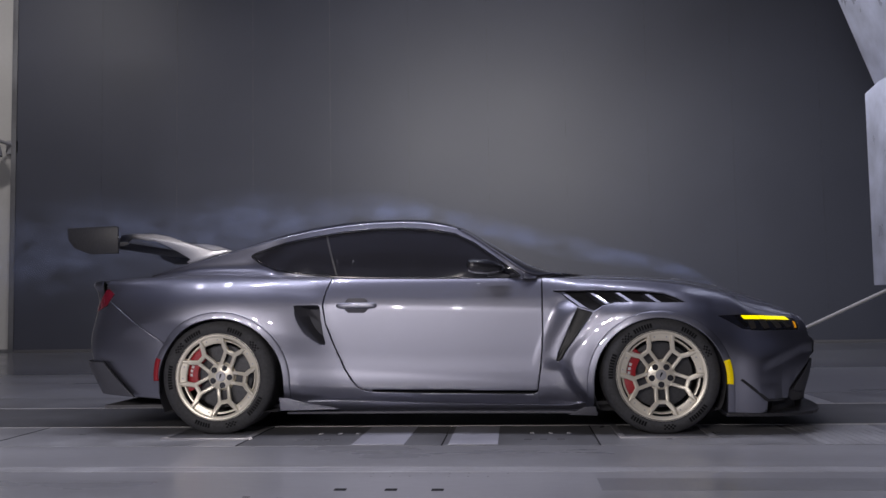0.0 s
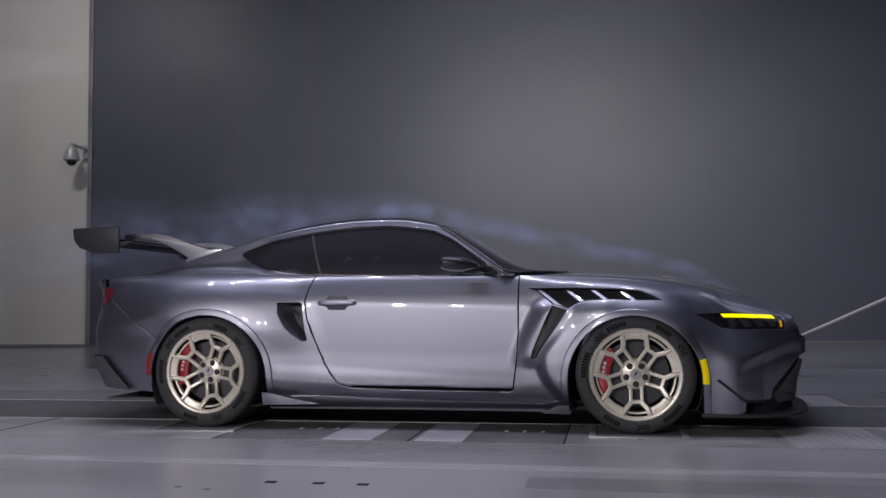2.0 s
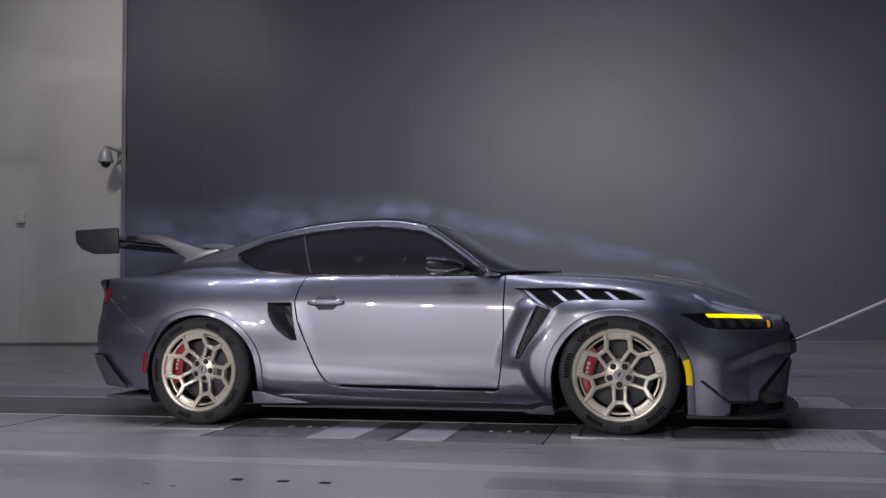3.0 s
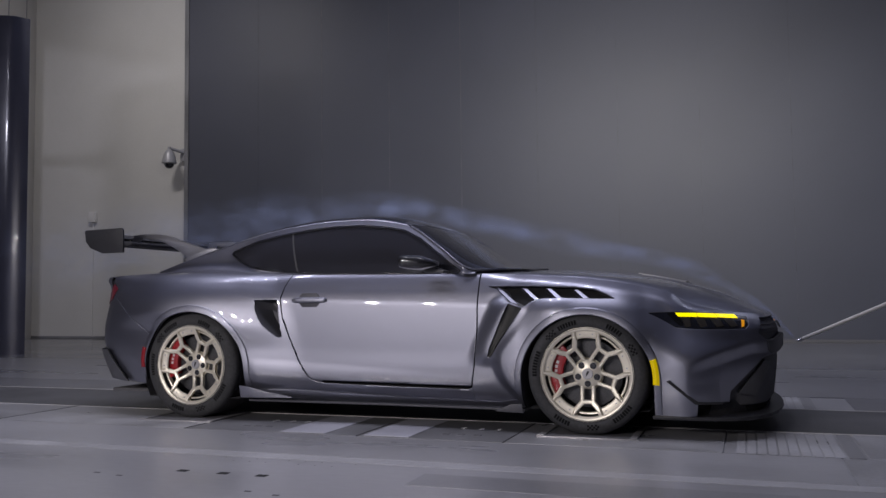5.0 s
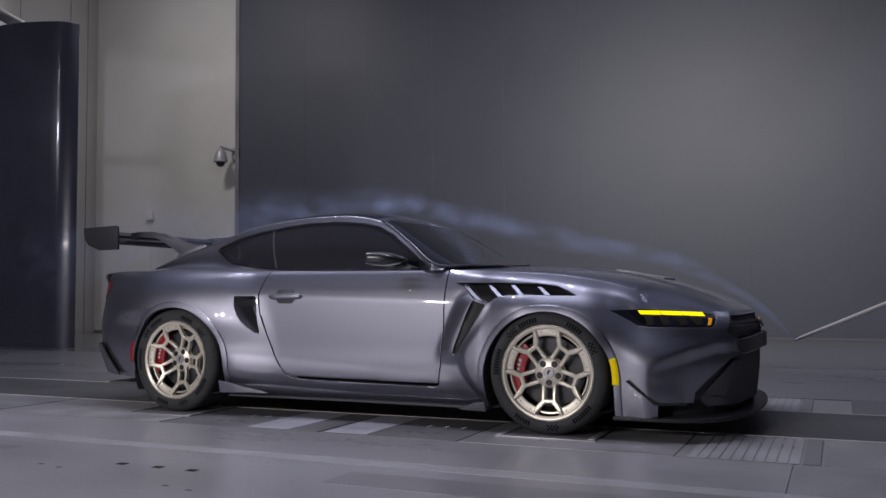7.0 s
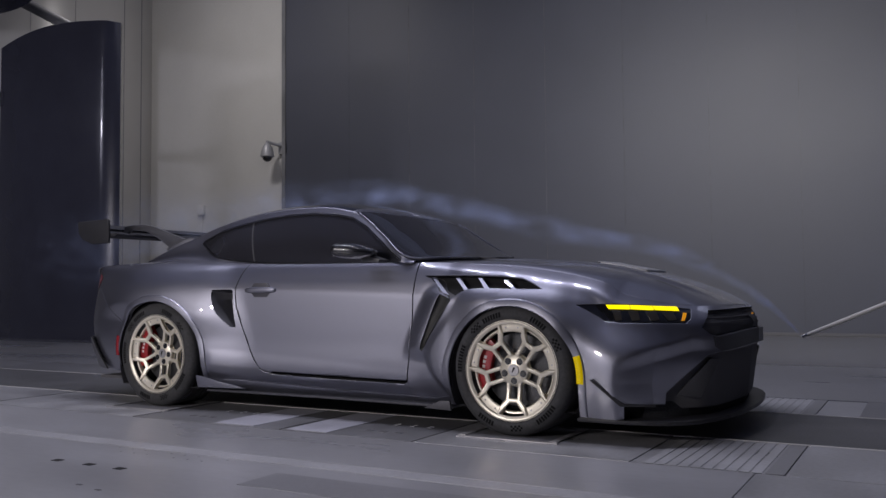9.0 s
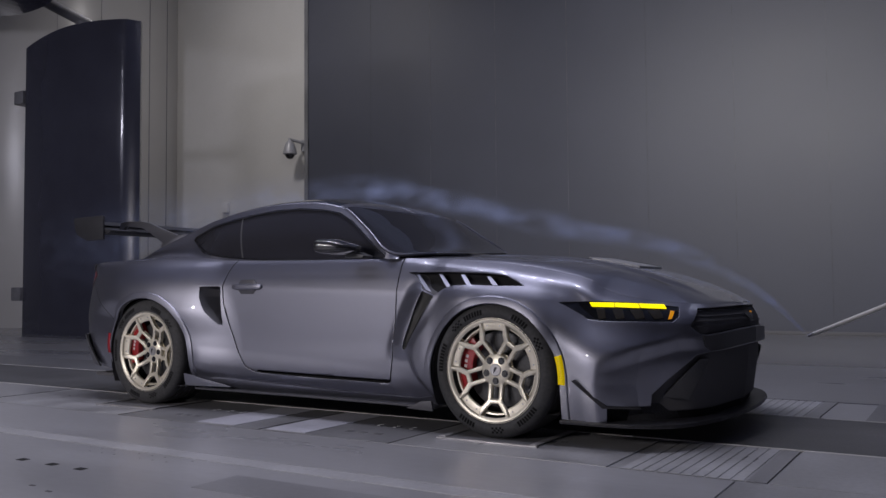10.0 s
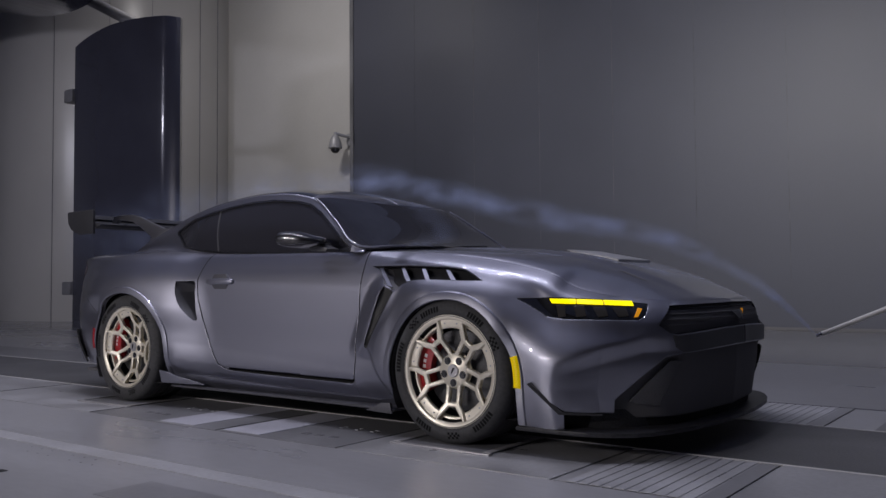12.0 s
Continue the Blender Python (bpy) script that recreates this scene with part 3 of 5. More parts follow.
tail_x = lambda p: -2.21 + 1.55 * np.maximum(0, 0.897 - p[..., 2])
door_d = lambda p: inside(p[..., 0], p[..., 2], DOOR)
poly_d = lambda p, q: inside(p[..., 0], p[..., 2], q)
# the door's foot stops short of the sill and leaves a dark gap
foot = lambda p: p[..., 2] - np.where(p[..., 0] < -0.40, 0.0, 0.268 - 0.016 * (p[..., 0] + 0.4))
doors = panel("door", lambda p, u, v: np.minimum(door_d(p) - GAP, foot(p)), 6.6, 9.5, 190, 90, PAINT, "silver-violet door with a sharp waist crease")
panel("rear_quarter_panel", lambda p, u, v: np.minimum.reduce([-door_d(p) - GAP, arches(p), -poly_d(p, INTAKE), p[..., 0] - tail_x(p), 0.632 - p[..., 0]]), 2.6, 9.3, 460, 110, PAINT, "wide silver-violet rear haunch")
panel("rear_bumper", lambda p, u, v: np.minimum.reduce([tail_x(p) - p[..., 0] - 0.004, arches(p), p[..., 2] - 0.42 + 0.95 * np.maximum(0, p[..., 0] + 2.16)]), 0.0, 5.0, 260, 80, PAINT, "rounded rear bumper and tail", whole=True)
panel("front_body_panel", lambda p, u, v: np.minimum.reduce([-door_d(p) - GAP, arches(p), np.where(u < 12, np.minimum(-poly_d(p, LOUVRE), -poly_d(p, GILL)), 1), p[..., 0] - 0.633, -on_u(p, u, HEAD_U), -on_u(p, u, GRILLE_U), -on_u(p, u, INTAKE_U), -np.minimum(0.192 - p[..., 2], (u - 13.0) * 0.2)]), 8.7, 16.0, 620, 120, PAINT, "flared front fenders and bumper skin in body colour", whole=True)
panel("lower_valance", lambda p, u, v: np.minimum(0.215 - p[..., 2], (u - 12.75) * 0.2), 12.6, 16.0, 120, 60, BLACK, "black lower front valance", v1=0.5, out=-0.065, whole=True)
panel("inner_body", lambda p, u, v: np.minimum.reduce([arches(p, 0.05), 0.95 - p[..., 2], -poly_d(p, INTAKE) - 0.015]), 0.0, 16.0, 300, 40, SEAM, "black inner shell", out=-0.05, whole=True, solid=0)

# hood: from the wall's upper edge to the middle
E_U = np.linspace(8.6, 16, 400)
E_P = W(E_U, np.ones(400))
edge_y = lambda x: np.interp(x, E_P[:, 0], -E_P[:, 1])
edge_z = lambda x: np.interp(x, E_P[:, 0], E_P[:, 2])
NOSE_X = float(E_P[:, 0].max()) - 0.001
hood_mid = spl([0.55, 0.8, 1.1, 1.36, 1.6, 1.85, 2.05, 2.22, 2.34, 2.40], [0.985, 0.982, 0.972, 0.957, 0.935, 0.885, 0.825, 0.76, 0.705, 0.680])


def H(a, w):
    """Hood: a along the car, w from the outer edge (0) to the middle (1)."""
    a, w = np.broadcast_arrays(np.asarray(a, float), np.asarray(w, float))
    x = 0.5 + (NOSE_X - 0.5) * (1 - (1 - a) ** 1.6)
    ye, ze = edge_y(x), edge_z(x)
    zc = np.maximum(hood_mid(x), ze + 0.002)
    y = ye * (1 - w)
    dome = 1 - (1 - np.clip(w, 0, 1)) ** 3.4
    yr = 0.46 - 0.07 * (x - 1.0)
    ridge = 0.010 * sstep(yr + 0.02, yr - 0.08, y) * sstep(0.75, 1.2, x) * (1 - sstep(2.1, 2.36, x))
    # the hood leaves its edge in the slope of the fender
    roll = 0.26 * sstep(0.7, 1.05, x) * (1 - sstep(1.5, 2.0, x)) * w * (1 - np.clip(w, 0, 1)) ** 12
    return np.stack([x, -y, ze + (zc - 0.012 - ze) * dome + roll + ridge * sstep(0, 0.05, w)], -1)


HOOD_VENT = [(1.36, -0.1), (1.36, 0.20), (1.44, 0.27), (1.58, 0.27), (1.60, -0.1)]
cowl_x = lambda p: p[..., 0] - (0.665 + 0.265 * (1 - (np.abs(p[..., 1]) / 0.8) ** 2))
vent_d = lambda p: inside(p[..., 0], -p[..., 1], HOOD_VENT)
v, f = patch(H, lambda p, u, w: np.minimum(cowl_x(p), -vent_d(p)), 0.0, 1.0, 220, 0.0, 1.0, 90)
vv, ff = both_sides(v, outward(v, f, (1.4, 0, 0)))
hood = finish("hood", vv, ff, PAINT, CAR, "domed silver-violet hood", solid=0.012, auto=50)
v, f = patch(lambda a, w: H(a, w) - np.array([0, 0, 0.05]), lambda p, u, w: vent_d(p) + 0.02, 0.1, 0.9, 90, 0.0, 1.0, 60)
vv, ff = both_sides(v, outward(v, f, (1.4, 0, 0)))
finish("hood_vent", vv, ff, PIT, hood, "black extractor vent in the hood", auto=50)
for i in range(4):
    part("vent_slat", prism_bm([(1.38 + i * 0.055, 0.915), (1.42 + i * 0.055, 0.938), (1.425 + i * 0.055, 0.933), (1.385 + i * 0.055, 0.910)], "y", -0.25, 0.25), BLACK, hood)
SLOT = [(1.975, 0.432), (2.10, 0.446), (2.125, 0.430), (1.99, 0.410)]
v, f = patch(lambda a, w: H(a, w) + np.array([0, 0, 0.002]), lambda p, u, w: inside(p[..., 0], -p[..., 1], SLOT), 0.45, 0.9, 160, 0.0, 1.0, 200)
f = outward(v, f, (1.4, 0, 0))
finish("hood_slot", v, f, PIT, hood, "small dark slot in the hood", auto=50)
finish("hood_slot", v * np.array([1, -1, 1]), [q[::-1] for q in f], PIT, hood, "small dark slot in the hood", auto=50)
part("vent_ramp", prism_bm([(1.57, 0.945), (1.87, 0.887), (1.87, 0.866), (1.57, 0.90)], "y", -0.20, 0.20, bevel=0.004), PLATE, hood, "pale raised ramp ahead of the hood vent")
v, f = patch(lambda a, w: H(a, w) - np.array([0, 0, 0.012]), lambda p, u, w: np.minimum(-cowl_x(p) + 0.03, p[..., 0] - 0.52), 0.0, 0.4, 60, 0.0, 1.0, 50)
vv, ff = both_sides(v, outward(v, f, (0.6, 0, 0)))
finish("cowl", vv, ff, BLACK, CAR, "black plastic cowl below the windscreen", auto=50)

# rear deck
R_U = np.linspace(0, 7.4, 400)
R_P = W(R_U, np.ones(400))
deck_mid = spl([-2.36, -2.2, -2.0, -1.7, -1.3, -0.6], [0.985, 0.99, 1.01, 1.03, 1.03, 1.0])


def D(a, w):
    a, w = np.broadcast_arrays(np.asarray(a, float), np.asarray(w, float))
    x = -0.7 - (2.358 - 0.7) * (1 - (1 - a) ** 1.6)
    ye = np.interp(x, R_P[:, 0], -R_P[:, 1])
    ze = np.interp(x, R_P[:, 0], R_P[:, 2])
    zc = np.maximum(deck_mid(x), ze)
    lip = 0.014 * sstep(-2.2, -2.34, x)
    return np.stack([x, -ye * (1 - w), ze + (zc - ze) * np.sin(w * math.pi / 2) + lip * sstep(0, 0.2, w)], -1)


v, f = patch(D, lambda p, u, w: np.ones(u.shape), 0, 1, 120, 0, 1, 50)
vv, ff = both_sides(v, outward(v, f, (-1.6, 0, 0)))
finish("boot_lid", vv, ff, PAINT, CAR, "short rear deck with a raised lip", solid=0.01, auto=50)

# greenhouse
GX = [-2.0, -1.7, -1.36, -1.0, -0.65, -0.35, 0.0, 0.15, 0.38, 0.60, 0.78, 0.96]
TOP_P = W(np.linspace(2.2, 9.3, 500), np.ones(500))
screen_foot = spl([0.50, 0.60, 0.78, 0.96], [0.803, 0.80, 0.62, 0.0])
screen_foot_z = spl([0.50, 0.60, 0.78, 0.96], [0.947, 0.945, 0.962, 0.978])
g_by = lambda x: np.where(x < 0.55, np.interp(x, TOP_P[:, 0], -TOP_P[:, 1]), screen_foot(x))
g_bz = lambda x: np.where(x < 0.55, np.interp(x, TOP_P[:, 0], TOP_P[:, 2]), screen_foot_z(x))
g_ry = spl(GX, [0.44, 0.53, 0.60, 0.645, 0.65, 0.65, 0.655, 0.665, 0.73, 0.79, 0.61, 0.0])
g_rz = spl(GX, [1.02, 1.085, 1.155, 1.238, 1.295, 1.318, 1.298, 1.262, 1.11, 0.962, 0.968, 0.979])
g_cz = spl(GX, [1.04, 1.12, 1.215, 1.315, 1.372, 1.386, 1.364, 1.318, 1.188, 1.066, 1.0, 0.979])


def G(x, s, out=0.0):
    """The upper body: s 0 to 1 from waist to roof rail, 1 to 2 over the roof or glass to the middle."""
    x, s = np.broadcast_arrays(np.asarray(x, float), np.asarray(s, float))
    by, bz, ry, rz, cz = g_by(x), g_bz(x), g_ry(x), g_rz(x), g_cz(x)
    t = np.clip(s, 0, 1)
    bow = 0.022 * np.sin(t * math.pi) * sstep(0.6, 0.3, x) * sstep(-1.3, -0.8, x) - 0.02 * np.sin(t * math.pi) * sstep(-0.9, -1.3, x)
    fillet = sstep(-0.85, -1.25, x)
    y1 = by + (ry - by) * (t + fillet * (t - t * t)) + bow
    z1 = bz + (rz - bz) * (t + 0.8 * fillet * (t * t - t))
    w = np.clip(s - 1, 0, 1)
    y2, z2 = ry * np.cos(w * math.pi / 2) ** 0.9, rz + (cz - rz) * np.sin(w * math.pi / 2) ** 1.0
    y, z = np.where(s <= 1, y1, y2), np.where(s <= 1, z1, z2)
    return np.stack([x, -y - out * np.where(s <= 1, 1, 0), z + out * np.where(s > 1, 1, 0.3)], -1)


RAIL = [(a, float(g_rz(a)) - 0.036) for a in (-1.0, -0.8, -0.6, -0.4, -0.2, 0.0, 0.12, 0.24, 0.36, 0.46)]
WINDOW = [(-1.232, 1.126), (-1.215, 1.138), (-1.13, 1.163)] + RAIL + [(0.525, 0.963), (0.505, 0.954), (0.46, 0.953), (0.0, 0.960), (-0.4, 0.968), (-0.62, 0.980), (-0.853, 1.001), (-1.042, 1.033), (-1.165, 1.080)]
win = lambda p: inside(p[..., 0], p[..., 2], WINDOW)
screen = lambda p, s: np.minimum((s - 1.0) * 0.8 - 0.022, (p[..., 0] - 0.15 - 0.08 * (1 - (np.abs(p[..., 1]) / 0.6) ** 2)))
backlight = lambda p, s: np.minimum.reduce([(s - 1.0) * 0.8 - 0.10, -0.95 - p[..., 0], p[..., 0] + 2.1])


def shell(name, keep, x0, x1, nx, s0, s1, ns, material, label="", whole=True, out=0.0, solid=0.01, parent=None):
    v, f = patch(lambda a, b: G(a, b, out), keep, x0, x1, nx, s0, s1, ns)
    f = outward(v, f, (-0.4, 0, 0.6))
    if whole:
        v, f = both_sides(v, f)
        return [finish(name, v, f, material, parent or CAR, label, solid=solid, auto=50)]
    return [finish(name, v, f, material, parent or CAR, label, solid=solid, auto=50),
            finish(name, v * np.array([1, -1, 1]), [q[::-1] for q in f], material, parent or CAR, label, solid=solid, auto=50)]


shell("side_frame", lambda p, x, s: np.minimum(-win(p) - 0.009, 1.13 - 0.10 * sstep(0.08, 0.18, x) - s), -2.0, 0.64, 260, 0.0, 1.2, 60, PAINT, "body-coloured window surround and roof rail", whole=False)
shell("windscreen_pillar", lambda p, x, s: np.minimum.reduce([s - 1.12, -screen(p, s), p[..., 0] - 0.10]), 0.05, 0.96, 120, 1.1, 2.0, 50, PAINT, "", whole=False)
shell("roof", lambda p, x, s: np.minimum.reduce([s - 1.132, -screen(p, s) - 0.004, -backlight(p, s), 0.145 + 0.0 * x - p[..., 0] + 0.09 * (1 - (np.abs(p[..., 1]) / 0.6) ** 2)]), -2.0, 0.3, 200, 1.1, 2.0, 60, ROOF, "dark glossy roof skin")
shell("windscreen", lambda p, x, s: screen(p, s) - 0.001, 0.05, 0.96, 160, 1.0, 2.0, 70, GLASS, "dark raked windscreen", out=-0.002)
shell("rear_window", lambda p, x, s: backlight(p, s) - 0.002, -1.9, -0.8, 100, 1.0, 2.0, 50, GLASS, "dark sloping rear window", out=-0.002)
PILLAR = lambda p: np.abs(p[..., 0] + 0.66 + 0.30 * (p[..., 2] - 1.05)) - 0.006
shell("side_window", lambda p, x, s: np.minimum.reduce([win(p) - 0.001, PILLAR(p), p[..., 0] + 0.66 + 0.30 * (p[..., 2] - 1.05)]), -0.9, 0.6, 160, 0.0, 1.0, 60, GLASS, "dark tinted door glass", whole=False, out=-0.006, solid=0.006)
shell("quarter_window", lambda p, x, s: np.minimum.reduce([win(p) - 0.001, PILLAR(p), -(p[..., 0] + 0.66 + 0.30 * (p[..., 2] - 1.05))]), -1.3, -0.4, 110, 0.0, 1.0, 60, GLASS, "dark rear quarter glass", whole=False, out=-0.006, solid=0.006)
shell("window_pillar", lambda p, x, s: np.minimum(win(p) - 0.001, -PILLAR(p)), -0.9, -0.4, 200, 0.0, 1.0, 50, BLACK, "", whole=False, out=-0.004, solid=0.006)
shell("window_trim", lambda p, x, s: np.minimum.reduce([-win(p), win(p) + 0.011]), -1.3, 0.62, 400, 0.0, 1.05, 110, GLOSS_BLACK, "thin black trim round the side glass", whole=False, out=0.003, solid=0.006)

# rods beside the windscreen, put in for the lit edges of its pillars
for s in (-1, 1):
    edge = [G(x, 1.055, 0.006 if s < 0 else 0.016) * np.array([1, -s, 1]) for x in np.linspace(0.16, 0.84, 16)]
    part("pillar_edge_highlight", join_bm([rod_bm(Vector(a), Vector(b), 0.006, seg=8) for a, b in zip(edge, edge[1:])]), PAINT, CAR, "thin rod standing for the lit edge of the windscreen pillar")

# arch lips, liners, underbody
for cx, cz, r, nm in ((*ARCH_FRONT, "front"), (*ARCH_REAR, "rear")):
    th = np.radians(np.linspace(-40, 220, 120))
    verts, faces = [], []
    prof = ((0.0, -0.03), (0.0, 0.005), (0.004, 0.009), (0.034, 0.0095), (0.039, 0.008), (0.044, -0.002))
    for a in th:
        for dr, out in prof:
            rr = r + dr
            x, z = cx + rr * math.cos(a), cz + rr * math.sin(a)
            if a < 0 or a > math.pi:
                x, z = cx + math.copysign(rr, math.cos(a)), cz + (math.sin(a) * 0.36 / 0.643)
            low = 0.13 if nm == "front" else (0.27 if x < cx else 0.18)
            z = max(z, low)
            p = side(x, z, out)
            verts.append((x, p[1], z))
    k = len(prof)
    for i in range(len(th) - 1):
        for j in range(k - 1):
            faces.append([i * k + j, i * k + j + 1, (i + 1) * k + j + 1, (i + 1) * k + j])
    v = np.array(verts)
    f = outward(v, faces, (cx, 0, cz))
    finish("arch_lip", v, f, PAINT, CAR, "raised wheel arch lip", auto=32)
    finish("arch_lip", v * np.array([1, -1, 1]), [q[::-1] for q in f], PAINT, CAR, "raised wheel arch lip", auto=32)
    verts, faces = [], []
    for a in np.radians(np.linspace(-50, 230, 60)):
        for y in (-0.99, -0.45):
            rr = r + (0.004 if y < -0.9 else 0.02)
            verts.append((cx + rr * math.cos(a), y * (0.97 if nm == "rear" else 1) + (0.05 if y < -0.9 else 0), max(0.14, cz + rr * math.sin(a))))
    for i in range(59):
        faces.append([2 * i, 2 * i + 1, 2 * i + 3, 2 * i + 2])
    v = np.array(verts)
    finish("wheel_liner", v, faces, PIT, CAR, "black wheel arch liner")
    finish("wheel_liner", v * np.array([1, -1, 1]), [q[::-1] for q in faces], PIT, CAR, "black wheel arch liner")
part("underbody", prism_bm([(-2.2, -0.7), (2.2, -0.65), (2.2, 0.65), (-2.2, 0.7)], "z", 0.145, 0.165), PIT, CAR, "flat black underbody")
part("bulkhead", box_bm(0.93, 0.96, -0.45, 0.45, 0.15, 0.8), PIT, CAR)
part("bulkhead", box_bm(-0.95, -0.92, -0.45, 0.45, 0.15, 0.8), PIT, CAR)
for s in (-1, 1):
    skirt = [(-0.93, 0.128), (-0.95, 0.165), (-0.88, 0.205), (-0.62, 0.205), (0.2, 0.172), (0.80, 0.160), (0.92, 0.182), (0.958, 0.13), (0.92, 0.112), (0.2, 0.124), (-0.5, 0.132)]
    bm = prism_bm(skirt, "y", *sorted((s * 0.70, s * 0.866)), bevel=0.008)
    for vtx in bm.verts:
        vtx.co.y -= s * 0.9 * max(0.0, 0.185 - vtx.co.z) if s * vtx.co.y > 0.8 else 0.0
    part("side_skirt", bm, PAINT, CAR, "body-coloured side skirt")
    part("skirt_blade", prism_bm([(-0.93, 0.72), (-0.93, 0.885), (0.0, 0.885), (0.90, 0.93), (0.98, 0.95), (0.98, 0.72)], "z", *((0.122, 0.134)), bevel=0.004) if s > 0 else prism_bm([(-0.93, -0.72), (-0.93, -0.885), (0.0, -0.885), (0.90, -0.93), (0.98, -0.95), (0.98, -0.72)], "z", 0.122, 0.134, bevel=0.004), GREY_PANEL, CAR, "satin grey blade under the skirt")


for s in (-1, 1):
    fin = [(-0.962, 0.150), (-0.962, 0.232), (-0.90, 0.224), (-0.80, 0.196), (-0.66, 0.166), (-0.60, 0.152)]
    bm = prism_bm(fin, "y", *sorted((s * 0.925, s * 0.937)), bevel=0.003)
    for vtx in bm.verts:
        vtx.co.y += s * (0.25 * max(0.0, vtx.co.z - 0.16) - 0.05 * sstep(-0.9, -0.6, vtx.co.x))
    part("skirt_winglet", bm, PAINT, CAR, "body-coloured upturned winglet at the skirt's end")
    part("skirt_tip", prism_bm([(0.80, 0.118), (0.90, 0.162), (0.965, 0.166), (0.975, 0.112)], "y", *sorted((s * 0.945, s * 0.96)), bevel=0.003), GREY_PANEL, CAR, "small grey flick at the skirt's front end")

# ---- recesses and vents ----
def pocket(name, outline, depth, material, label, drift=(0.0, 0.0)):
    q = rounded(outline, 4)
    rim = np.array([side(a, b, 0.0) for a, b in q])
    cx, cz = np.mean([a for a, _ in q]), np.mean([b for _, b in q])
    low = np.array([[cx + (a - cx) * 0.82 + drift[0], side(a, b)[1] + depth, cz + (b - cz) * 0.85 + drift[1]] for a, b in q])
    n = len(q)
    v = np.vstack([rim, low, low.mean(0)[None]])
    f = [[i, (i + 1) % n, n + (i + 1) % n, n + i] for i in range(n)] + [[n + i, n + (i + 1) % n, 2 * n] for i in range(n)]
    finish(name, v, f, material, CAR, label, auto=40)
    finish(name, v * np.array([1, -1, 1]), [k[::-1] for k in f], material, CAR, label, auto=40)


# the scoop is body paint; the shade inside is put into a darker grey
pocket("side_intake", INTAKE, 0.12, GREY_PANEL, "scooped side intake ahead of the rear wheel, inner shade in its grey", (0.05, 0.0))
pocket("fender_vent", LOUVRE, 0.07, PIT, "black vent above the front wheel", (0.02, -0.005))
pocket("fender_gill", GILL, 0.012, GILL_GREY, "matt grey slanted gill behind the front wheel", (0.0, 0.0))
for s in (-1, 1):
    for i, (x0, zt, zb) in enumerate(((0.78, 0.852, 0.752), (0.95, 0.850, 0.775), (1.11, 0.842, 0.784), (1.28, 0.83, 0.782))):
        yt, yb = side(x0, zt)[1], side(x0 + 0.09, zb)[1]
        bm = bmesh.new()
        run = (zt - zb) * 1.25
        quad = [(x0, yt, zt), (x0 + 0.024, yt - 0.001, zt), (x0 + run + 0.03, yb - 0.002, zb), (x0 + run, yb - 0.002, zb)]
        lo = [bm.verts.new((a, (b + 0.003) * -s, c)) for a, b, c in quad]
        hi = [bm.verts.new((a - 0.02, (b + 0.045) * -s, c - 0.01)) for a, b, c in quad]
        bm.faces.new(lo), bm.faces.new(hi[::-1])
        for k in range(4):
            bm.faces.new((lo[k], hi[k], hi[(k + 1) % 4], lo[(k + 1) % 4]))
        bmesh.ops.recalc_face_normals(bm, faces=bm.faces[:])
        part("louvre_blade", bm, PAINT, CAR)
    rim = [side(a, b + 0.003, 0.001) * np.array([1, -s, 1]) for a, b in LOUVRE[:6]]
    part("louvre_trim", join_bm([rod_bm(Vector(a), Vector(b), 0.0045, seg=8) for a, b in zip(rim, rim[1:])]), PAINT, CAR, "thin lip over the fender vent")


# ---- lamps of the car ----
def skin_piece(name, poly_u, u0, u1, z_lo, z_hi, material, out, label="", nu=70, nv=70, whole=False, solid=0.006, parent=None):
    return panel(name, lambda p, u, v: on_u(p, u, poly_u), u0, u1, nu, nv, material, label, 0.0, 1.0, out, whole, solid, parent)


lamps = skin_piece("headlight", HEAD_U, 11.8, 14.8, 0, 1, LENS, -0.004, "smoked headlight with yellow running light", nu=160, nv=110)
zt = lambda u: 0.694 - 0.0085 * max(0, u - 12.9) ** 1.3
for lo, hi in ((12.55, 13.22), (13.235, 13.75), (13.765, 14.25)):
    bar = [(lo, zt(lo)), (hi, zt(hi)), (hi, zt(hi) - 0.022), ((lo + hi) / 2, zt((lo + hi) / 2) - 0.022), (lo + (0.09 if lo < 13 else 0), zt(lo) - 0.021)]
    skin_piece("running_light", bar, lo - 0.1, hi + 0.1, 0, 1, YELLOW, 0.003, "glowing yellow running light bar", nu=60, nv=200, solid=0.004, parent=lamps[0])
# amber reflection at the lens's end, put in as a glowing strip
skin_piece("running_light", [(14.30, 0.652), (14.37, 0.648), (14.27, 0.612), (14.20, 0.610)], 14.05, 14.5, 0, 1, AMBER_GLOW, 0.003, "", nu=60, nv=200, solid=0.004, parent=lamps[0])
for i, u in enumerate((12.86, 13.26, 13.64, 13.98)):
    skin_piece("projector", [(u - 0.10, zt(u) - 0.030), (u + 0.13, zt(u) - 0.030), (u + 0.15, 0.617), (u - 0.02, 0.612)], u - 0.3, u + 0.3, 0, 1, PROJECTOR, 0.001, "", nu=60, nv=160, solid=0.004, parent=lamps[0])
skin_piece("grille", GRILLE_U, 14.4, 16.0, 0, 1, PIT, -0.026, "black front grille", nu=80, nv=90, whole=True)
for z in (0.572, 0.596, 0.62, 0.644):
    skin_piece("grille_bar", [(14.62, z), (16.2, z), (16.2, z + 0.005), (14.62, z + 0.005)], 14.5, 16.0, 0, 1, PIT, -0.020, "", nu=60, nv=260, whole=True, solid=0.004)
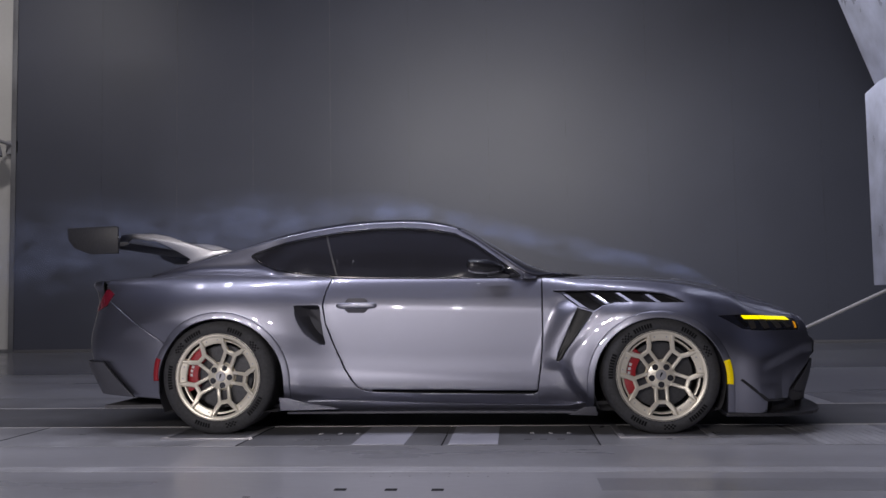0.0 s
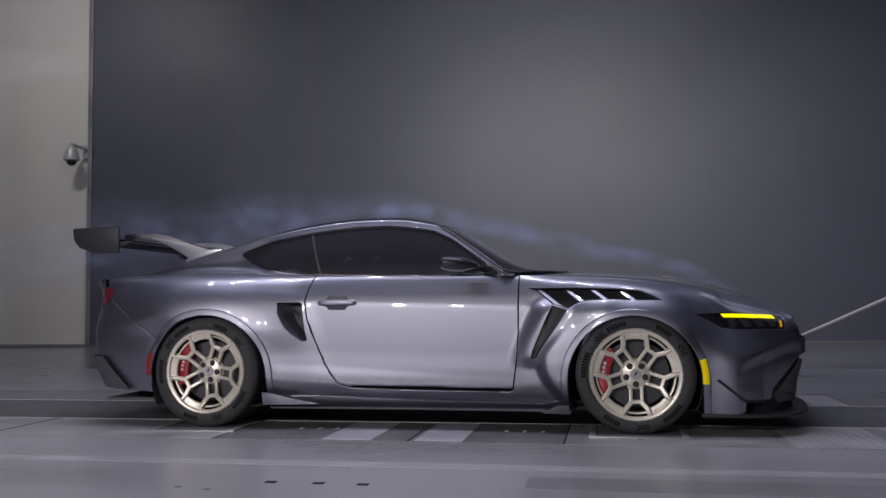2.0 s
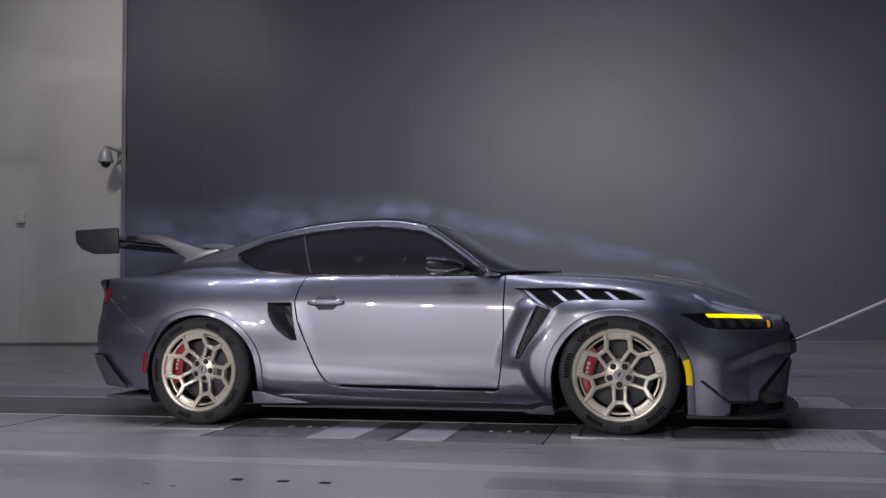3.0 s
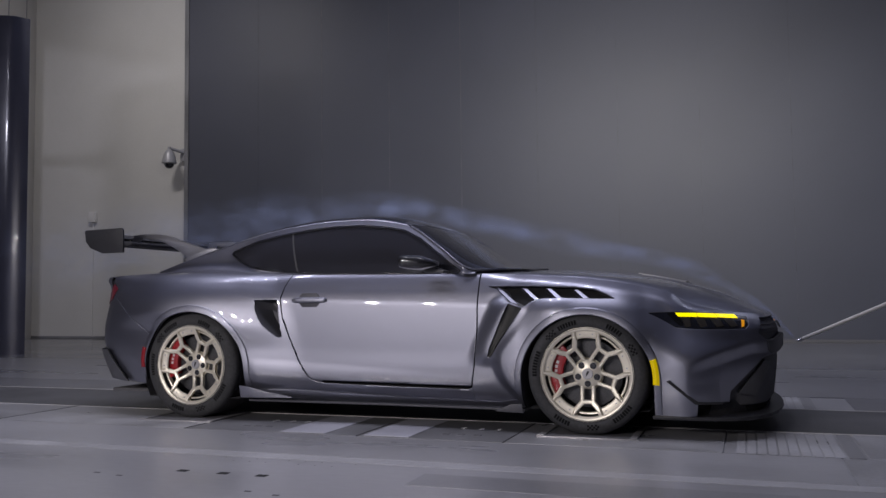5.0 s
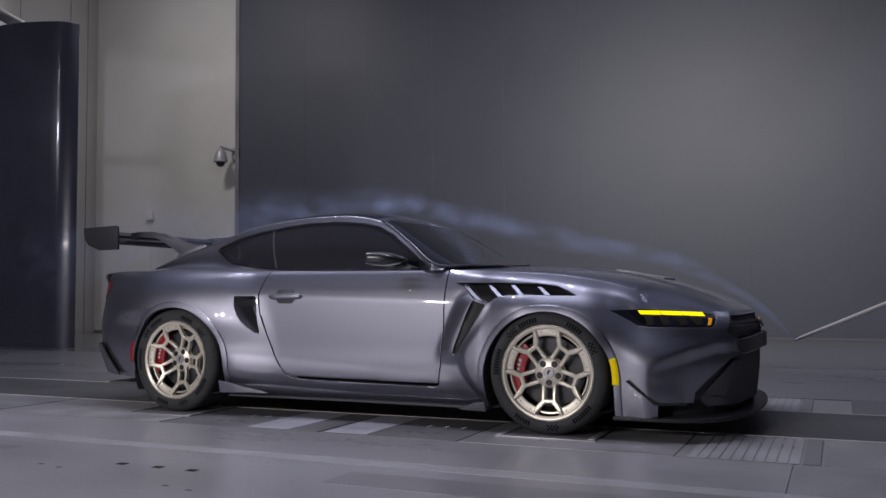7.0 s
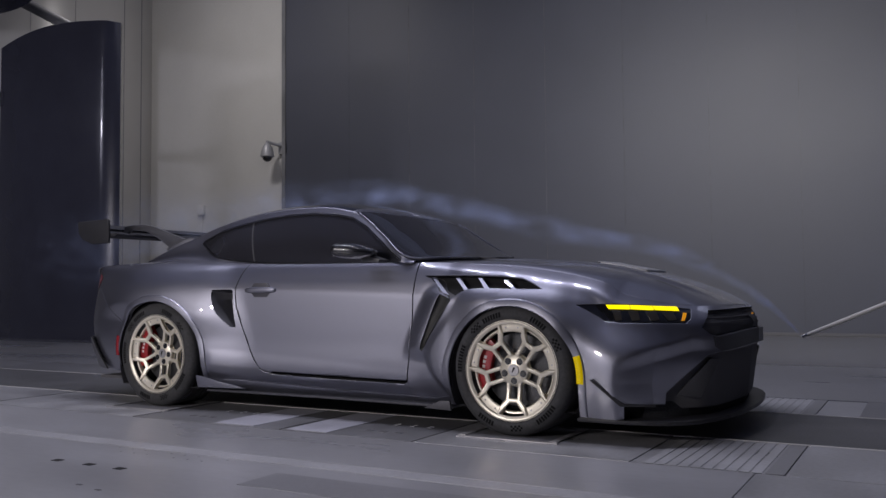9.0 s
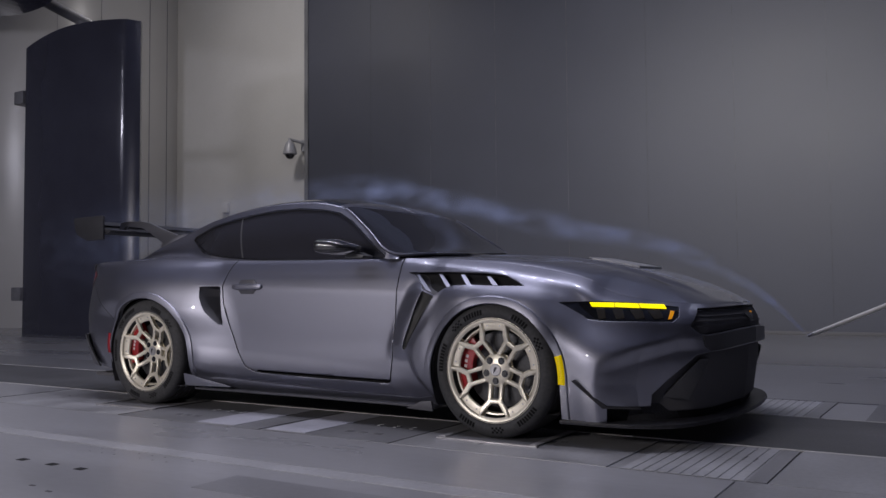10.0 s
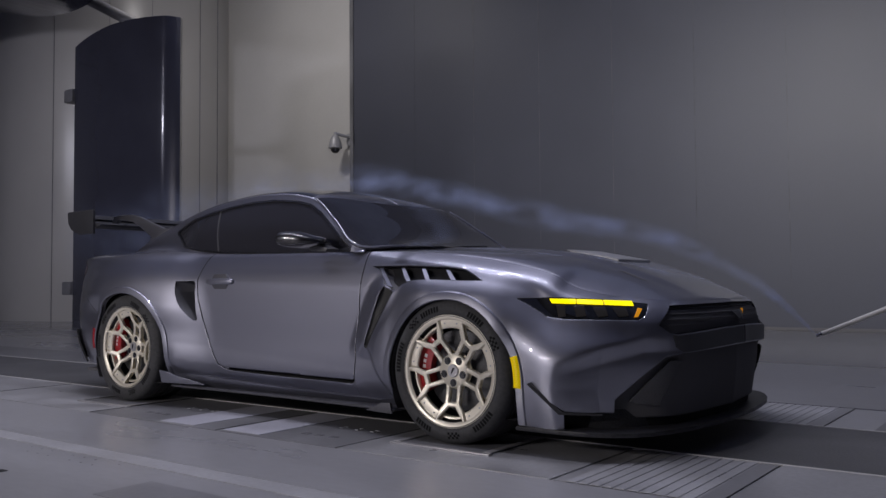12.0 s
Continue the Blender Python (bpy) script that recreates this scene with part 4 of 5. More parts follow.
# small glowing amber block on one side of the grille
part("grille_amber_spot", box_bm(2.386, 2.396, 0.115, 0.122, 0.606, 0.632, 0.002), AMBER_GLOW, CAR, "tiny glowing amber spot in the grille")
skin_piece("front_emblem", [(15.86, 0.625), (15.95, 0.585), (16.2, 0.580), (16.2, 0.632)], 15.8, 16.0, 0, 1, BLACK, -0.006, "small dark metal emblem shape", nu=30, nv=160, whole=True, solid=0.004)
# black strip laid 4 mm proud over the bumper skin below the grille
skin_piece("under_grille_strip", [(14.74, 0.532), (14.84, 0.527), (15.6, 0.544), (16.2, 0.551), (16.2, 0.472), (14.92, 0.452), (14.80, 0.475)], 14.4, 16.0, 0, 1, BLACK, 0.004, "black strip over the bumper skin between grille and lower intake", nu=90, nv=140, whole=True, solid=0.008)
skin_piece("lower_intake", INTAKE_U, 13.3, 16.0, 0, 1, PIT, -0.035, "large black lower intake", nu=110, nv=90, whole=True)
skin_piece("intake_blade", [(14.10, 0.236), (14.60, 0.218), (14.93, 0.412), (14.74, 0.420)], 13.8, 15.1, 0, 1, BLACK, -0.012, "dark blade in the lower intake", nu=90, nv=90)
for s in (-1, 1):
    def arc_band(r0, r1, a0, a1, out, cx, cz, n=14):
        vs, fs = [], []
        for k in range(n + 1):
            a = math.radians(a0 + (a1 - a0) * k / n)
            for r in (r0, r1):
                p = side(cx + r * math.cos(a), cz + r * math.sin(a), out)
                vs.append((cx + r * math.cos(a), p[1] * -s, cz + r * math.sin(a)))
        for k in range(n):
            fs.append([2 * k, 2 * k + 1, 2 * k + 3, 2 * k + 2])
        v = np.array(vs)
        return v, outward(v, fs, (cx, 0, cz))
    v, f = arc_band(0.372, 0.408, -4, 17, 0.013, FRONT[0], FRONT[1])
    finish("side_marker", v, f, AMBER, CAR, "yellow side marker on the front arch", solid=0.008)
    v, f = arc_band(0.386, 0.418, 162, 182, 0.013, REAR[0], REAR[1])
    finish("side_reflector", v, f, RED_LENS, CAR, "red side reflector on the rear arch, with a faint added glow", solid=0.008)
TAIL = [(1.4, 0.80), (2.2, 0.825), (2.58, 0.918), (2.70, 0.925), (2.92, 0.890), (2.74, 0.815), (2.30, 0.785), (1.4, 0.772)]
skin_piece("tail_light", TAIL, 1.2, 3.2, 0, 1, surface("red_tail_lens", (0.20, 0.012, 0.028), 0.15, coat=0.6), 0.004, "dark red tail light", nu=70, nv=110)
panel("rear_valance", lambda p, u, v: np.minimum.reduce([0.452 - p[..., 2] - 0.95 * np.maximum(0, p[..., 0] + 2.16), -1.80 - p[..., 0]]), 0.0, 4.8, 120, 60, SATIN_GREY, "satin grey rear diffuser corner", v1=0.6, out=0.03, whole=True)

# ---- splitter, canards, wing ----
tip = [(1.72, 0.985), (1.93, 0.99), (2.07, 0.975), (2.17, 0.935), (2.25, 0.87), (2.30, 0.79), (2.345, 0.68), (2.385, 0.53), (2.41, 0.35), (2.425, 0.18), (2.43, 0.0)]
outline = tip + [(a, -b) for a, b in tip[-2::-1]]
riser = [(1.74, 0.90), (1.93, 0.875), (2.08, 0.82), (2.19, 0.70), (2.26, 0.55), (2.32, 0.33), (2.34, 0.0)]
part("splitter_riser", prism_bm(riser + [(a, -b) for a, b in riser[-2::-1]], "z", 0.12, 0.205), CARBON, CAR, "black riser over the splitter")
part("front_splitter", prism_bm(outline, "z", 0.105, 0.125, bevel=0.006), CARBON, CAR, "black front splitter blade")
NOSE_U = np.linspace(11.5, 15.5, 240)


def skin_y(x, z):
    """How far out the skin of the nose lies at a place along the car and a height."""
    pts = [W(NOSE_U, np.full(240, v)) for v in np.linspace(0, 0.6, 40)]
    zs = [float(np.interp(x, p[:, 0], p[:, 2])) for p in pts]
    return float(np.interp(z, zs, [float(np.interp(x, p[:, 0], -p[:, 1])) for p in pts]))


for s in (-1, 1):
    pts = [(1.80, 0.318), (1.815, 0.325), (1.965, 0.205), (2.09, 0.192), (2.09, 0.184), (1.95, 0.194)]
    bm = bmesh.new()
    ring_a, ring_b = [], []
    for i, (a, b) in enumerate(pts):
        yy = skin_y(a, max(b, 0.195))
        ring_a.append(bm.verts.new((a, s * (yy + 0.018), b)))
        ring_b.append(bm.verts.new((a, s * (yy - 0.03), b)))
    bm.faces.new(ring_a), bm.faces.new(ring_b[::-1])
    for k in range(len(pts)):
        bm.faces.new((ring_a[k], ring_b[k], ring_b[(k + 1) % len(pts)], ring_a[(k + 1) % len(pts)]))
    bmesh.ops.recalc_face_normals(bm, faces=bm.faces[:])
    part("canard", bm, CARBON, CAR, "black canard blade on the bumper corner")

WING_Y = 0.705
for s in (-1, 1):
    part("wing_end_plate", prism_bm([(-2.462, 1.325), (-2.455, 1.336), (-2.125, 1.343), (-2.112, 1.333), (-2.108, 1.160), (-2.30, 1.158), (-2.41, 1.20), (-2.452, 1.25)], "y", *sorted((s * WING_Y, s * (WING_Y + 0.02))), bevel=0.005), CARBON, CAR, "dark wing end plate")
    mount = [(-2.19, 1.303), (-2.10, 1.309), (-1.96, 1.305), (-1.86, 1.286), (-1.703, 1.231), (-1.549, 1.181), (-1.465, 1.186), (-1.44, 1.172), (-1.71, 1.092), (-1.73, 1.106), (-1.703, 1.125), (-1.774, 1.167), (-1.859, 1.215), (-1.945, 1.251), (-2.06, 1.267), (-2.12, 1.276), (-2.16, 1.243), (-2.212, 1.243)]
    part("wing_mount", prism_bm(mount, "y", *sorted((s * 0.475, s * 0.505)), bevel=0.005), SILVER_PART, CAR, "silver swan-neck wing mount")
foil = [(-2.43, 1.30), (-2.35, 1.272), (-2.26, 1.252), (-2.14, 1.238), (-2.06, 1.238), (-2.035, 1.228), (-2.06, 1.213), (-2.14, 1.200), (-2.26, 1.212), (-2.36, 1.25)]
part("wing_blade", prism_bm(foil, "y", -WING_Y, WING_Y, bevel=0.003), CARBON, CAR, "dark carbon rear wing blade")
part("wing_flap", prism_bm([(-2.45, 1.325), (-2.42, 1.325), (-2.35, 1.290), (-2.36, 1.283), (-2.42, 1.310)], "y", -WING_Y, WING_Y), CARBON, CAR)

# ---- mirrors, handles, wipers ----
for s in (-1, 1):
    bm = bmesh.new()
    bmesh.ops.create_uvsphere(bm, u_segments=32, v_segments=20, radius=1)
    for vtx in bm.verts:
        x, y, z = vtx.co
        x = math.copysign(abs(x) ** (0.35 if x < 0 else 0.7), x)
        y, z = math.copysign(abs(y) ** 0.8, y), math.copysign(abs(z) ** 0.6, z)
        vtx.co = (0.335 + 0.105 * x - (0.02 if x < 0 else 0), s * (0.945 + 0.10 * y - 0.03 * x), 1.013 + 0.046 * z * (1 - 0.50 * max(0, x) + 0.05 * min(0, x)) - 0.010 * x)
    mirror = part("wing_mirror", bm, GLOSS_BLACK, CAR, "black door mirror with a silver lower cap")
    part("mirror_cap", prism_bm([(0.222, 0.985), (0.222, 1.045), (0.285, 1.035), (0.30, 0.98)], "y", *sorted((s * 0.90, s * 1.035)), bevel=0.01), ALU, mirror)
    part("mirror_stalk", prism_bm([(0.33, 0.955), (0.46, 0.945), (0.47, 0.962), (0.40, 0.985), (0.34, 0.985)], "y", *sorted((s * 0.80, s * 0.90)), bevel=0.006), BLACK, mirror)
    bm = bmesh.new()
    bmesh.ops.create_uvsphere(bm, u_segments=24, v_segments=14, radius=1)
    y = float(-side(-0.5, 0.79)[1])
    for vtx in bm.verts:
        a, b, c = vtx.co
        vtx.co = (-0.495 + 0.128 * math.copysign(abs(a) ** 0.5, a), s * (y + 0.008 + 0.016 * b), 0.790 + 0.020 * math.copysign(abs(c) ** 0.6, c))
    handle = part("door_handle", bm, PAINT, CAR, "body-coloured pull handle")
    part("handle_recess", prism_bm([(-0.575, 0.805), (-0.548, 0.836), (-0.442, 0.836), (-0.415, 0.805), (-0.415, 0.775), (-0.442, 0.744), (-0.548, 0.744), (-0.575, 0.775)], "y", *sorted((s * (y - 0.012), s * (y + 0.006))), bevel=0.004), GREY_PANEL, handle, "dark octagonal recess")
part("wiper", join_bm([rod_bm((0.80, -0.62, 0.972), (0.93, -0.02, 0.988), 0.005, seg=8), rod_bm((0.86, -0.35, 0.98), (0.98, -0.30, 0.965), 0.006, seg=8)]), BLACK, CAR, "black wiper resting on the cowl")


# ---- wheels ----
def lathe(profile, n=72):
    """Profile of (radius, axial) turned about the y axis."""
    vs, fs = [], []
    k = len(profile)
    for i in range(n):
        a = 2 * math.pi * i / n
        for r, y in profile:
            vs.append((r * math.cos(a), y, r * math.sin(a)))
    for i in range(n):
        j = (i + 1) % n
        for q in range(k - 1):
            fs.append([i * k + q, i * k + q + 1, j * k + q + 1, j * k + q])
    return np.array(vs), fs


def spokes(x, z, R):
    """Positive inside the metal of the wheel face. Five forked double spokes."""
    r = np.hypot(x, z) / R
    a = np.arctan2(z, x)
    best = np.minimum(1.0 - r, r - 0.93)
    best = np.maximum(best, 0.30 - r)
    for k in range(5):
        c = math.radians(-90 + 72 * k)
        px = (x * math.cos(c) + z * math.sin(c)) / R
        py = np.abs(-x * math.sin(c) + z * math.cos(c)) / R
        seg = lambda ax, ay, bx, by, w: w - np.hypot(px - ax - (bx - ax) * np.clip(((px - ax) * (bx - ax) + (py - ay) * (by - ay)) / ((bx - ax) ** 2 + (by - ay) ** 2), 0, 1), py - ay - (by - ay) * np.clip(((px - ax) * (bx - ax) + (py - ay) * (by - ay)) / ((bx - ax) ** 2 + (by - ay) ** 2), 0, 1))
        best = np.maximum.reduce([best, seg(0.22, 0.123, 0.62, 0.123, 0.043), seg(0.612, 0.0, 0.612, 0.12, 0.047), seg(0.63, 0.125, 0.91, 0.37, 0.056)])
    plate = np.minimum.reduce([r - 0.79, 1.0 - r, (15.5 - np.abs((np.degrees(a) - 90 + 3600 + 36) % 72 - 36)) * 0.0175 * r])
    return np.maximum(best, plate) * R


def make_wheel(rim, tyre_r, width, dish, caliper_at):
    w = new("wheel")
    R = rim
    half = width / 2
    # tyre
    prof = [(R - 0.006, -half + 0.03), (R + 0.004, -half + 0.012), (R + 0.02, -half + 0.002), (R + 0.035, -half - 0.004), (R + 0.055, -half + 0.0), (tyre_r - 0.016, -half + 0.012), (tyre_r - 0.004, -half + 0.03), (tyre_r, -half + 0.05)]
    for i in range(7):
        y = -half + 0.06 + (width - 0.12) * i / 6
        prof += [(tyre_r, y), (tyre_r, y + 0.008), (tyre_r - 0.006, y + 0.01), (tyre_r - 0.006, y + 0.017), (tyre_r, y + 0.019)]
    prof += [(tyre_r, half - 0.03), (tyre_r - 0.02, half - 0.01), (R, half - 0.02)]
    v, f = lathe(prof, 96)
    tyre = finish("tyre", v, outward(v, f, (0, 0, 0)), RUBBER, w, "black low-profile tyre", auto=50)
    # raised marks on the sidewall: checks and plain bars
    y_s = -half - 0.0055

    def mark(a0, a1, r0, r1, name="sidewall_mark"):
        vs = []
        n = 4
        for k in range(n + 1):
            a = math.radians(a0 + (a1 - a0) * k / n)
            for r in (r0, r1):
                vs.append((r * math.cos(a), y_s + 0.22 * max(0, r - R - 0.036), r * math.sin(a)))
        fs = [[2 * k, 2 * k + 2, 2 * k + 3, 2 * k + 1] for k in range(n)]
        return np.array(vs), fs
    for a0, count in ((100, 7), (48, 6), (155, 9), (232, 6), (300, 8)):
        for k in range(count):
            v, f = mark(a0 + k * 3.2, a0 + k * 3.2 + 2.3, R + 0.028, R + 0.055)
            finish("sidewall_bar", v, f, RUBBER_MARK, tyre, smooth=False)
    for a0 in (126, 22, 270):
        for i in range(6):
            for j in range(3):
                if (i + j) % 2 == 0:
                    v, f = mark(a0 + i * 2.2, a0 + i * 2.2 + 2.2, R + 0.026 + j * 0.0105, R + 0.0365 + j * 0.0105)
                    finish("sidewall_check", v, f, RUBBER_MARK, tyre, smooth=False)
    # face
    y0 = -half + 0.012

    def face_y(r):
        q = np.clip(r / R, 0, 1)
        return y0 + dish * (1 - sstep(0.30, 1.0, q)) + 0.012 * (1 - sstep(0.25, 0.315, q))

    def FP(x, z):
        r = np.hypot(x, z)
        off = np.abs((np.degrees(np.arctan2(z, x)) - 90 + 3636) % 72 - 36)
        sunk = 0.013 * (1 - sstep(14.0, 16.5, off)) * sstep(0.70, 0.78, r / R) * (1 - sstep(0.955, 0.975, r / R))
        chamfer = 0.004 * (1 - np.clip(spokes(x, z, R) / 0.005, 0, 1)) * (1 - sstep(0.96, 0.985, r / R))
        return np.stack([x, face_y(r) + sunk + chamfer, z], -1)
    v, f = patch(FP, lambda p, x, z: spokes(x, z, R), -R, R, 210, -R, R, 210)
    f = outward(v, f, (0, 1, 0))
    finish("wheel_face", v, f, WHEEL, w, "champagne forged wheel face with five forked spokes", solid=0.03, auto=35)
    v, f = lathe([(R - 0.001, y0 - 0.004), (R + 0.006, y0 - 0.008), (R + 0.010, y0 - 0.002), (R + 0.006, y0 + 0.02), (R - 0.012, y0 + 0.03), (R - 0.03, y0 + 0.12), (R - 0.03, half - 0.02)], 96)
    finish("rim_barrel", v, f, WHEEL_DARK, w, "dark wheel barrel", auto=50)
    v, f = lathe([(R * 0.90, y0 + 0.055), (R * 0.895, y0 + 0.032), (R * 0.885, y0 + 0.029), (R * 0.855, y0 + 0.031), (R * 0.848, y0 + 0.036), (R * 0.845, y0 + 0.06)], 96)
    finish("rim_ledge", v, outward(v, f, (0, 1, 0)), WHEEL, w, "", auto=50)
    v, f = lathe([(R - 0.012, y0 - 0.001), (R - 0.002, y0 - 0.007), (R + 0.009, y0 - 0.006), (R + 0.011, y0 + 0.004)], 96)
    finish("rim_lip", v, outward(v, f, (0, 1, 0)), WHEEL, w, "", auto=50)
    yh = float(face_y(0))
    v, f = lathe([(0.0, yh - 0.009), (0.076, yh - 0.009), (0.082, yh - 0.004), (0.084, yh + 0.006), (0.080, yh + 0.02)], 60)
    finish("hub_disc", v, outward(v, f, (0, 1, 0)), WHEEL, w, "raised champagne hub disc", auto=40)
    v, f = lathe([(0.0, yh - 0.016), (0.029, yh - 0.016), (0.032, yh - 0.011), (0.032, yh + 0.01)], 40)
    cap = finish("centre_cap", v, outward(v, f, (0, 1, 0)), ALU, w, "silver centre cap")
    part("cap_emblem", prism_bm([(-0.008, -0.016), (0.002, -0.004), (0.012, 0.014), (0.0, 0.016), (-0.006, 0.002)], "y", yh - 0.0185, yh - 0.0155), GLOSS_BLACK, cap)
    for k in range(5):
        a = math.radians(-90 + 72 * k)
        c, s = 0.057 * math.cos(a), 0.057 * math.sin(a)
        part("lug_nut", join_bm([rod_bm((c, yh + 0.01, s), (c, yh - 0.014, s), 0.0135, 0.0115, 6), rod_bm((c, yh + 0.002, s), (c, yh - 0.0105, s), 0.0185, 0.0185, 24)]), GLOSS_BLACK, w)
    # rivets on the plates
    for k in range(5):
        for d in (-9, 9):
            a = math.radians(90 + 72 * k + d)
            rr = 0.885 * R
            part("rivet", rod_bm((rr * math.cos(a), float(face_y(rr)) + 0.016, rr * math.sin(a)), (rr * math.cos(a), float(face_y(rr)) + 0.010, rr * math.sin(a)), 0.0045, 0.004, 8), ALU, w)
    # brake
    v, f = lathe([(0.09, y0 + 0.09), (0.195, y0 + 0.09), (0.197, y0 + 0.093), (0.197, y0 + 0.12), (0.09, y0 + 0.12)], 64)
    disc = finish("brake_disc", v, outward(v, f, (0, 1, 0)), DISC, w, "grey brake disc")
    v, f = lathe([(0.0, yh + 0.045), (0.085, yh + 0.045), (0.092, yh + 0.05), (0.092, yh + 0.08)], 40)
    finish("disc_bell", v, outward(v, f, (0, 1, 0)), DISC, disc)
    v, f = lathe([(0.0, y0 + 0.16), (R - 0.03, y0 + 0.16)], 40)
    finish("back_plate", v, f, SEAM, w, "dark brake backing")
    n = 20
    c0 = caliper_at
    arc = [(math.radians(c0 - 40 + 80 * k / n)) for k in range(n + 1)]
    poly = [(0.232 * math.cos(a), 0.232 * math.sin(a)) for a in arc] + [(0.146 * math.cos(a), 0.148 * math.sin(a)) for a in arc[::-1]]
    cal = part("brake_caliper", prism_bm(poly, "y", y0 + 0.05, y0 + 0.10, bevel=0.006), RED, w, "red brake caliper with white marks")
    for k in range(4):
        a = math.radians(c0 - 12 + 8 * k)
        r0 = 0.187
        c, s = math.cos(a), math.sin(a)
        m = Matrix.Translation((r0 * c, y0 + 0.049, r0 * s)) @ Matrix.Rotation(-a, 4, "Y") @ Matrix.Diagonal((0.016, 0.002, 0.017, 1))
        bm = bmesh.new()
        bmesh.ops.create_cube(bm, size=1, matrix=m)
        part("caliper_mark", bm, WHITE_MARK, cal)
    return w


front_wheel = make_wheel(0.259, 0.348, 0.30, 0.031, 172)
rear_wheel = make_wheel(0.261, 0.359, 0.33, 0.052, 154)
for src, x, r, w, turned in ((front_wheel, 1.355, 0.348, 0.847, 0), (rear_wheel, -1.36, 0.359, 0.775, -11)):
    far = copy_thing(src, pose(x, w, r, 0, turned, 180))
    far.parent = CAR
    src.matrix_basis = pose(x, -w, r, 0, turned)
    src.parent = CAR

# ---- floor pads under the tyres ----
for x, nm in ((0.86, 0), (-1.88, 1)):
    pad = thing("wheel_pad", "dark steel wheel pad with pale edge rails set in the floor", "floor pad", "wheel pads", pose(x, 0, 0))
    part("pad_plate", box_bm(-0.27, 0.27, 5.14, 5.62, 0.0, 0.004, 0.001), PLATE_DARK, pad)
    part("pad_rail", box_bm(-0.28, 0.29, 5.105, 5.135, 0.0, 0.008, 0.002), ALU, pad)
    part("pad_rail", box_bm(-0.285, -0.245, 5.14, 5.62, 0.004, 0.009, 0.002), ALU, pad)
    part("pad_rail", box_bm(0.235, 0.275, 5.14, 5.62, 0.004, 0.009, 0.002), ALU, pad)

# ---- things in the hall ----
flap_thing = thing("collector_flap", "tall dark blue upright collector flap with a rounded nose", "air flap")
bm = bmesh.new()
half = []
for k in range(25):
    t = k / 24
    thick = 0.17 * math.sqrt(max(0.0, 1 - ((t - 0.93) / 0.07) ** 2)) if t > 0.93 else 0.05 + 0.12 * (t / 0.93) ** 0.7
    half.append((-12.50 + 3.27 * t, 11.12 - 0.12 * math.sin(math.pi * t), thick))
ring = [(a, b - c) for a, b, c in half] + [(a, b + c) for a, b, c in half[-2::-1]]
lo = [bm.verts.new((a, b, 0.0)) for a, b in ring]
hi = [bm.verts.new((a, b, 5.46 + 0.14 * math.sin((a + 12.7) / 3.5 * math.pi))) for a, b in ring]
bm.faces.new(lo[::-1]), bm.faces.new(hi)
for k in range(len(ring)):
    bm.faces.new((lo[k], lo[(k + 1) % len(ring)], hi[(k + 1) % len(ring)], hi[k]))
bmesh.ops.recalc_face_normals(bm, faces=bm.faces[:])
part("flap_panel", bm, FLAP, flap_thing, auto=40)
for z in (4.53, 0.75):
    bracket = part("hinge_bracket", box_bm(-12.78, -12.48, 11.0, 11.25, z - 0.13, z + 0.13, 0.03), PLATE_DARK, flap_thing, "dark hinge bracket")
    part("hinge_arm", rod_bm((-12.65, 11.2, z), (-15.2, 13.2, z), 0.05, seg=12), PLATE_DARK, bracket)
part("brace_strut", rod_bm((-10.35, 11.1, 5.5), (-11.9, 10.0, 6.5), 0.10), PLATE_DARK, flap_thing, "dark brace strut")
upper = thing("upper_flap", "dark overhead collector flap with a rounded edge", "air flap")
part("flap_panel", prism_bm(rounded([(-18, 6.5), (-14.5, 6.25), (-13.3, 6.06), (-11.7, 5.67), (-10.6, 5.58), (-9.95, 5.72), (-9.7, 6.2), (-10.1, 6.9), (-18, 7.4)], 5), "y", 5.0, 10.0, bevel=0.03), FLAP, upper)
part("hanger", box_bm(-13.2, -13.0, 9.0, 9.2, 6.4, TOP, 0.01), PLATE_DARK, upper)
part("hanger", box_bm(-17.2, -17.0, 9.0, 9.2, 6.8, TOP, 0.01), PLATE_DARK, upper)
bm = bmesh.new()
bmesh.ops.create_cone(bm, cap_ends=True, segments=72, radius1=3.0, radius2=3.0, depth=TOP, matrix=Matrix.Translation((-17.0, 15.0, TOP / 2)))
cheek = tagged(part("collector_cheek", bm, COLUMN), "light grey rounded collector cheek", "wall", kind="structure")
for a in (-62, -38, -20, 4, 16):
    c, s = math.cos(math.radians(a)), math.sin(math.radians(a))
    part("cheek_joint", box_bm(-0.006, 0.006, -0.02, 0.02, 0, TOP), PLATE_DARK, cheek).matrix_basis = pose(-17 + 2.995 * c, 15 + 2.995 * s, 0, 0, 0, a + 90)

CAMERA_GREY = surface("silver_camera_paint", (0.36, 0.36, 0.38), 0.4, 0.2)
cam_dome = thing("dome_camera", "silver dome camera on a wall bracket", "security camera", at=pose(-10.15, 15.95, 3.97))
prof = [(0.0, 0.25), (0.035, 0.25), (0.038, 0.19), (0.07, 0.17), (0.105, 0.11), (0.135, 0.02), (0.155, -0.08), (0.158, -0.11), (0.13, -0.125), (0.0, -0.125)]
v, f = lathe(prof, 36)
v = v[:, [0, 2, 1]]
finish("housing", v, outward(v, f, (0, 0, 0)), CAMERA_GREY, cam_dome)
bm = bmesh.new()
bmesh.ops.create_uvsphere(bm, u_segments=24, v_segments=14, radius=0.105, matrix=Matrix.Translation((0, 0, -0.125)))
part("dome_glass", bm, GLOSS_BLACK, cam_dome, "black dome glass")
